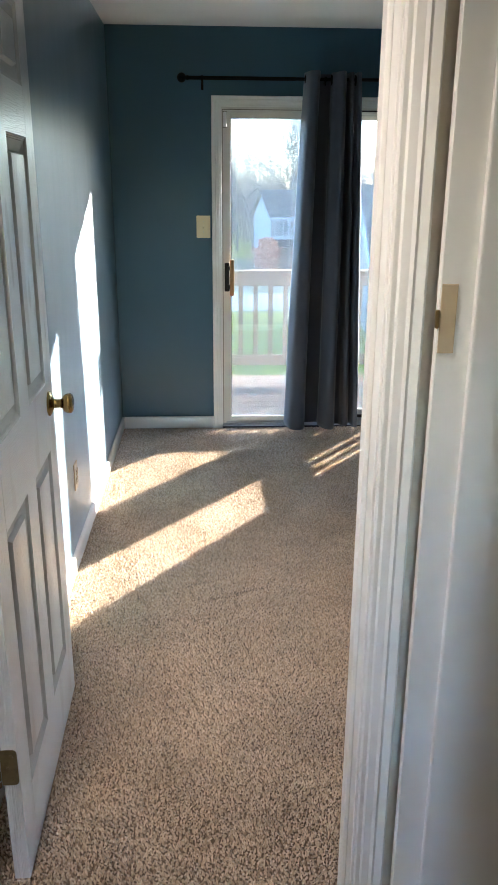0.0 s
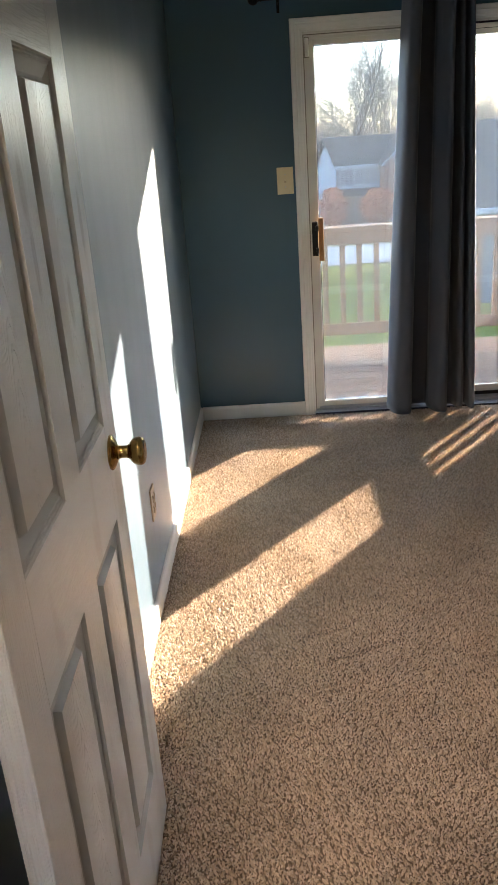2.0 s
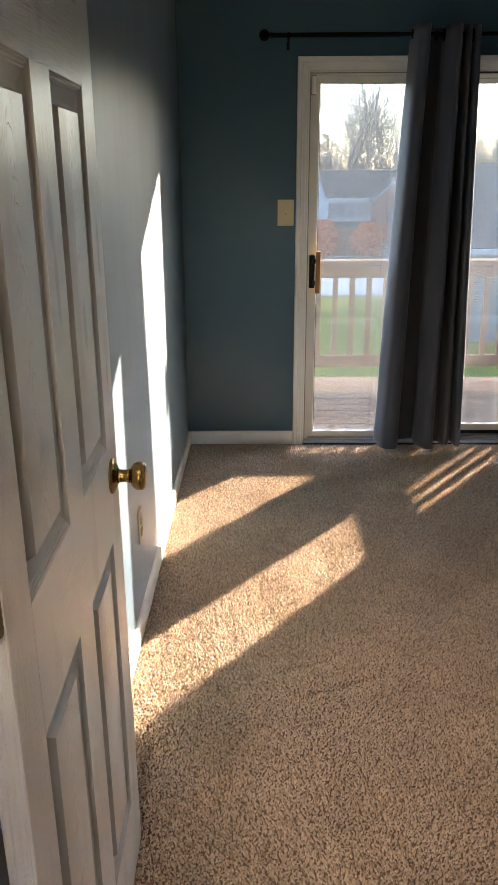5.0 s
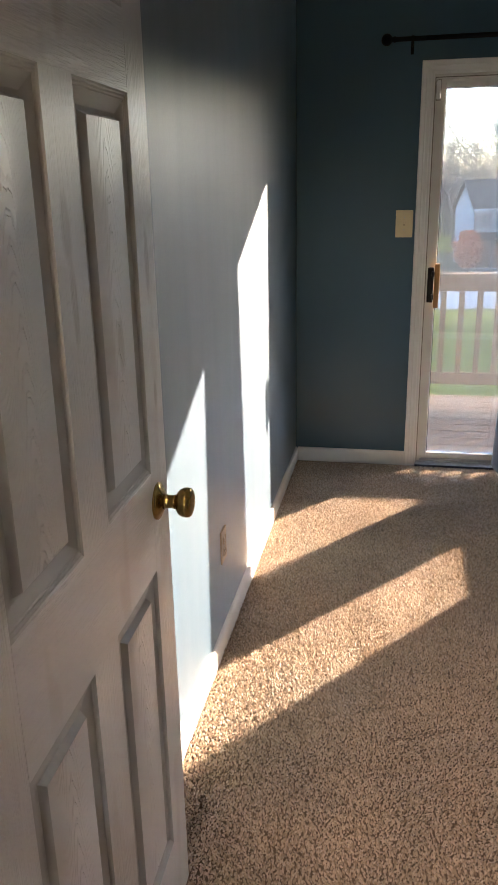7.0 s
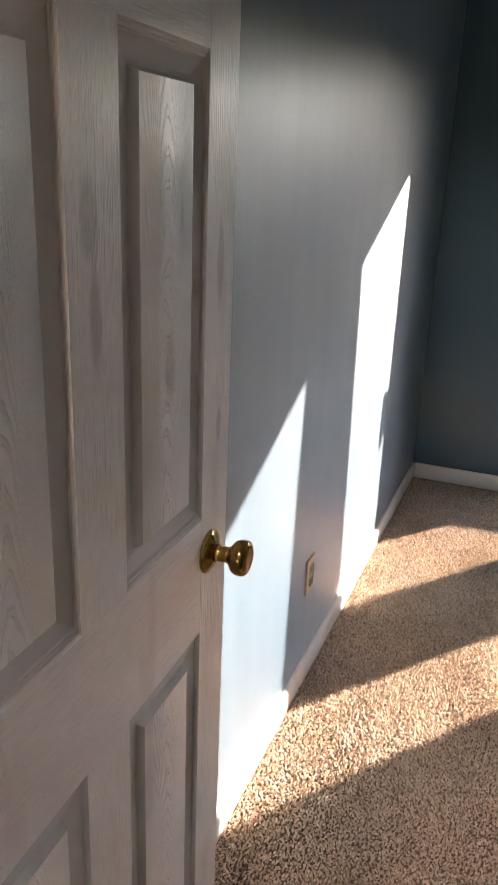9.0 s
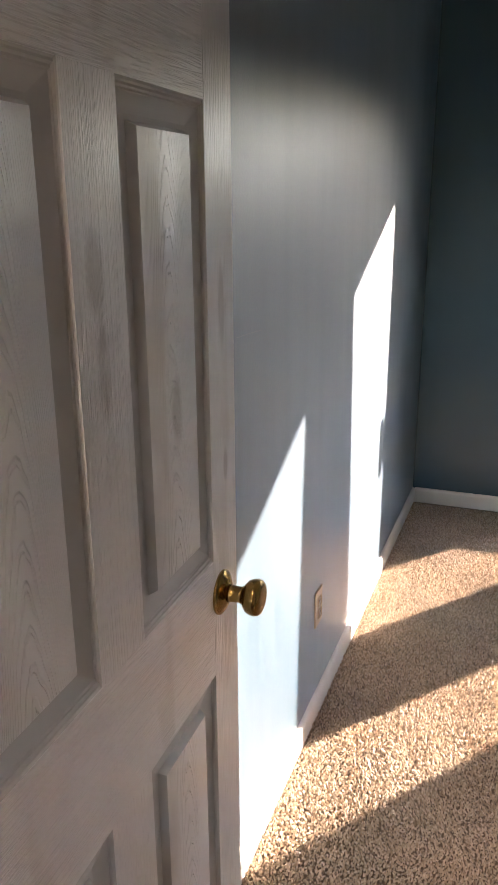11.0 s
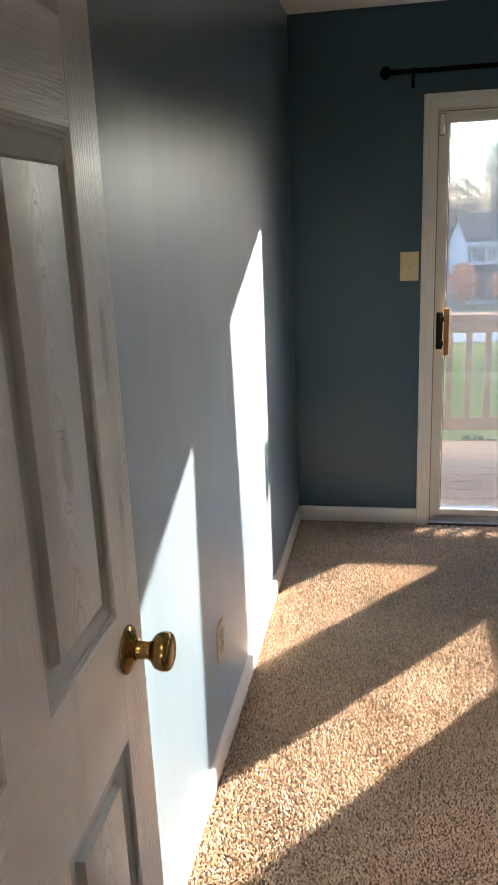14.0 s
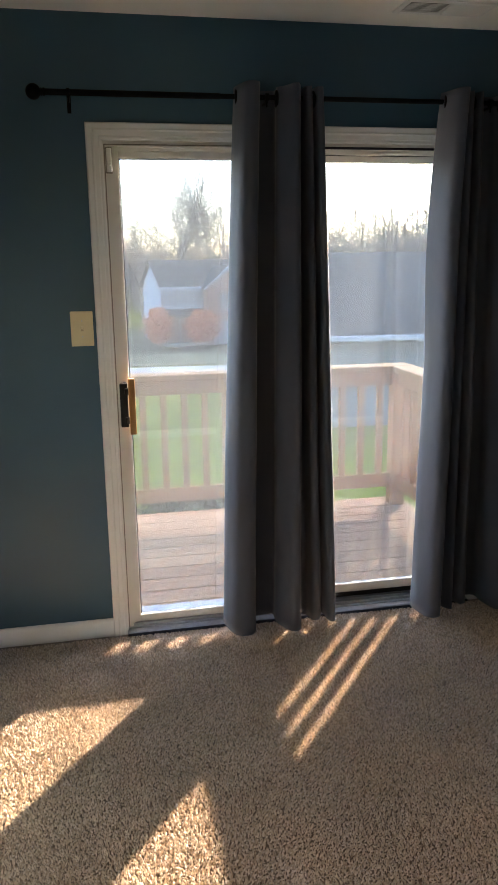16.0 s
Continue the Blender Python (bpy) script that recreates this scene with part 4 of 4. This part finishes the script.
def grow(rng, verts, faces, at, way, length, radius, level, depth):
    """Limbs that fork, thin out and bend upwards."""
    pieces = 3 if level < 3 else 2
    for k in range(pieces):
        bend = Vector((rng.gauss(0, 0.13), rng.gauss(0, 0.13), rng.gauss(0.03, 0.08)))
        way = (way + bend).normalized()
        end = at + way * (length / pieces)
        thin = max(radius * (1 - 0.28 / pieces), 0.007)
        limb(verts, faces, at, end, radius, thin, 6 if level < 2 else 3)
        at, radius = end, thin
        if level < depth and (k or level):
            for _ in range(1 if level else 2):
                turn = Matrix.Rotation(rng.uniform(0, 6.28), 3, way) @ way.orthogonal().normalized()
                grow(rng, verts, faces, at, (way * 0.75 + turn * rng.uniform(0.6, 1.1) + Vector((0, 0, 0.10))).normalized(), length * rng.uniform(0.55, 0.8), radius * rng.uniform(0.42, 0.6), level + 1, depth)
    if level < depth:
        grow(rng, verts, faces, at, way, length * 0.72, radius * 0.8, level + 1, depth)


def mesh_of(name, verts, faces, mat, parent):
    mesh = bpy.data.meshes.new(name)
    mesh.from_pydata([tuple(v) for v in verts], [], faces)
    mesh.materials.append(mat)
    ob = new(name, mesh)
    ob.parent = parent
    return ob


def bare_tree(seed, tall, depth):
    rng = random.Random(seed)
    t = base("tree", (0, 0, 0), "bare grey winter tree with forking limbs", "tree", "bare trees behind the houses")
    tv, tf, cv, cf = [], [], [], []
    at, way, r = Vector((0, 0, 0)), Vector((0, 0, 1)), tall * 0.016
    for k in range(3):
        way = (way + Vector((rng.gauss(0, 0.06), rng.gauss(0, 0.06), 0))).normalized()
        end = at + way * tall * 0.1
        limb(tv, tf, at, end, r, r * 0.88, 8)
        at, r = end, r * 0.88
    for k in range(4):
        a = k * 1.7 + rng.uniform(-0.4, 0.4)
        grow(rng, cv, cf, at, Vector((1.15 * math.cos(a), 1.15 * math.sin(a), 1)).normalized() if k else way, tall * (rng.uniform(0.24, 0.3) if k else 0.19), r * (0.8 if k == 0 else 0.5), 0, depth)
    mesh_of("trunk", tv, tf, BARK, t)
    mesh_of("crown", cv, cf, BARK, t)
    return t


kinds = [bare_tree(3, 21.0, 5), bare_tree(8, 19.0, 5), bare_tree(15, 15.0, 4)]
spots = [(0, 10.6, 93, 0, 1.18), (1, 14.2, 99, 40, 1.25), (1, 6.6, 101, 130, 1.15), (1, 8.6, 97, 290, 1.15), (1, 17.0, 103, 60, 1.1), (0, 19.0, 104, 200, 0.95), (2, 3.2, 96, 70, 1.0), (0, 12.6, 108, 95, 1.0), (2, 23.5, 80, 15, 0.95)]
rng = random.Random(11)
for k in range(15):
    spots.append((rng.randint(1, 2), 22 + 1.7 * k + rng.uniform(-0.6, 0.6), 60 + rng.uniform(-4, 16), rng.uniform(0, 360), rng.uniform(0.60, 0.74)))
for k in range(9):
    spots.append((2, -18 + 5.6 * k + rng.uniform(-1, 1), 112 + rng.uniform(-8, 22), rng.uniform(0, 360), rng.uniform(0.62, 0.95)))
used = set()
for kind, x, y, turn, size in spots:
    m = pose(x, y, land(x, y) - 0.1, 0, 0, turn)
    if kind in used:
        o = copy_thing(kinds[kind], m)
    else:
        o = kinds[kind]
        o.matrix_world = m
        used.add(kind)
    o.scale = (size, size, size)


def far_woods(name, x0, x1, y0, y1, low, high, count, seed):
    """A belt of bare stems and twigs too far off to tell apart."""
    rng = random.Random(seed)
    v, f = [], []
    for k in range(count):
        x, y, tall = rng.uniform(x0, x1), rng.uniform(y0, y1), rng.uniform(low, high)
        at = Vector((x, y, land(x, y) - 0.2))
        top = at + Vector((rng.gauss(0, 0.07) * tall, rng.gauss(0, 0.07) * tall, tall))
        limb(v, f, at, top, 0.009 * tall, 0.012, 3)
        for j in range(9):
            u = rng.uniform(0.3, 0.97)
            p = at.lerp(top, u)
            a = rng.uniform(0, 6.28)
            r = tall * (1.1 - u) * rng.uniform(0.25, 0.55)
            limb(v, f, p, p + Vector((math.cos(a) * r, math.sin(a) * r, r * rng.uniform(0.5, 1.3))), 0.004 * tall, 0.014, 3)
    mesh = bpy.data.meshes.new(name)
    mesh.from_pydata([tuple(p) for p in v], [], f)
    mesh.materials.append(BARK)
    tagged(new(name, mesh), "hazy belt of bare winter woods", "woods", kind="stuff")


far_woods("far_woods", -70, 120, 118, 160, 7, 15, 2600, 21)
far_woods("far_woods", 17, 62, 50, 84, 8.5, 13.5, 700, 22)


def leafy(name, place, wide, tall, trunk, mat, leaves, seed, label, leaf=0.17):
    """A small tree or shrub: stem, and a crown of many separate leaf clumps."""
    rng = random.Random(seed)
    t = base(name, place, label, "shrub")
    v, f = [], []
    limb(v, f, Vector((0, 0, 0)), Vector((0, 0, trunk + tall * 0.4)), 0.08, 0.04, 6)
    for k in range(9):
        a = k * 2.4
        limb(v, f, Vector((0, 0, trunk)), Vector((wide * 0.7 * math.cos(a), wide * 0.7 * math.sin(a), trunk + tall * rng.uniform(0.3, 0.8))), 0.035, 0.01, 4)
    mesh_of("trunk", v, f, BARK, t)
    v, f = [], []
    for k in range(leaves):
        a, u, s = rng.uniform(0, 6.28), rng.random(), rng.random() ** 0.4
        lump = 1 + 0.25 * math.sin(3 * a + seed) + 0.2 * math.sin(7 * a + 9 * u) + rng.gauss(0, 0.2)
        r = wide * s * lump * math.sin(math.pi * (0.12 + 0.8 * u)) ** 0.7
        c = Vector((r * math.cos(a), r * math.sin(a), trunk + tall * u))
        n = Vector((rng.gauss(0, 1), rng.gauss(0, 1), rng.gauss(0, 1))).normalized()
        p, q = n.orthogonal().normalized() * leaf, n.cross(n.orthogonal()).normalized() * leaf * 0.65
        i = len(v)
        v += [c - p, c + q, c + p, c - q]
        f.append((i, i + 1, i + 2, i + 3))
    mesh_of("crown", v, f, mat, t)
    return t


leafy("shrub", (9.7, 71.5, land(9.7, 71.5)), 1.35, 2.7, 0.7, RUST, 2600, 2, "rust red autumn shrub tree before the house")
leafy("shrub", (6.0, 72.5, land(6, 72.5)), 1.05, 3.1, 0.6, RUST, 2200, 5, "rust red autumn shrub tree before the house")
leafy("shrub", (1.5, 12.2, land(1.5, 12.2)), 0.9, 1.0, 0.05, EVERGREEN, 2200, 7, "low dark green shrub on the lawn", 0.08)
leafy("shrub", (2.5, 11.4, land(2.5, 11.4)), 0.8, 0.9, 0.05, EVERGREEN, 2000, 9, "low dark green shrub on the lawn", 0.08)


# ---- carpet pile ----
def carpet_pile(x0, y0, x1, y1, pitch):
    """Leaning twisted tufts, each a pointed foot, a fuller shoulder and an off-centre tip."""
    g = np.random.default_rng(4)
    xs, ys = np.arange(x0, x1, pitch), np.arange(y0, y1, pitch)
    cx, cy = np.meshgrid(xs, ys)
    cx, cy = cx.ravel() + g.uniform(-0.5, 0.5, cx.size) * pitch, cy.ravel() + g.uniform(-0.5, 0.5, cx.size) * pitch
    n = cx.size
    lay = np.sin(cx * 5.1 + 1.3 * np.sin(cy * 3.7)) * np.cos(cy * 4.3 + 0.9 * np.sin(cx * 6.1))
    lay = lay + 0.7 * np.sin(cx * 17 + 2.1 * np.sin(cy * 11)) * np.sin(cy * 14 + 1.7 * np.sin(cx * 9))
    high = g.uniform(0.0080, 0.0140, n) + 0.0012 * lay
    lean_x, lean_y = g.normal(0, 0.0038, n) + 0.0020 * lay, g.normal(0, 0.0038, n) - 0.0018 * lay
    spin, wide = g.uniform(0, 6.283, n), g.uniform(0.0029, 0.0042, n)
    for ax, ay, bx, by in ((0.13, 2.70, 0.24, 2.735), (0.22, 2.745, 0.37, 2.79), (0.02, 2.80, 0.20, 2.87)):
        along = np.clip(((cx - ax) * (bx - ax) + (cy - ay) * (by - ay)) / ((bx - ax) ** 2 + (by - ay) ** 2), 0, 1)
        off = np.hypot(cx - ax - along * (bx - ax), cy - ay - along * (by - ay))
        high *= 1 - 0.7 * np.exp(-(off / 0.009) ** 2)
    co = np.zeros((n, 5, 3), np.float32)
    co[:, 0] = np.stack([cx, cy, np.zeros(n)], 1)
    for k in range(3):
        a = spin + k * 2.0944
        co[:, 1 + k] = np.stack([cx + 0.6 * lean_x + wide * np.cos(a), cy + 0.6 * lean_y + wide * np.sin(a), 0.55 * high], 1)
    co[:, 4] = np.stack([cx + 1.2 * lean_x, cy + 1.2 * lean_y, high], 1)
    tri = np.array([[0, 2, 1], [0, 3, 2], [0, 1, 3], [1, 2, 4], [2, 3, 4], [3, 1, 4]], np.int32)
    idx = (tri[None] + (np.arange(n, dtype=np.int32) * 5)[:, None, None]).ravel()
    mesh = bpy.data.meshes.new("carpet_pile")
    mesh.vertices.add(n * 5)
    mesh.vertices.foreach_set("co", co.ravel())
    mesh.loops.add(idx.size)
    mesh.loops.foreach_set("vertex_index", idx)
    mesh.polygons.add(idx.size // 3)
    mesh.polygons.foreach_set("loop_start", np.arange(0, idx.size, 3, dtype=np.int32))
    mesh.polygons.foreach_set("use_smooth", np.zeros(idx.size // 3, bool))
    mesh.update()
    mesh.validate()
    mesh.materials.append(TUFT)
    return tagged(new("carpet_pile", mesh), "speckled beige cut pile carpet", "carpet", kind="stuff")


carpet_pile(X0 + 0.016, 1.32, 2.40, 4.955, 0.0056)
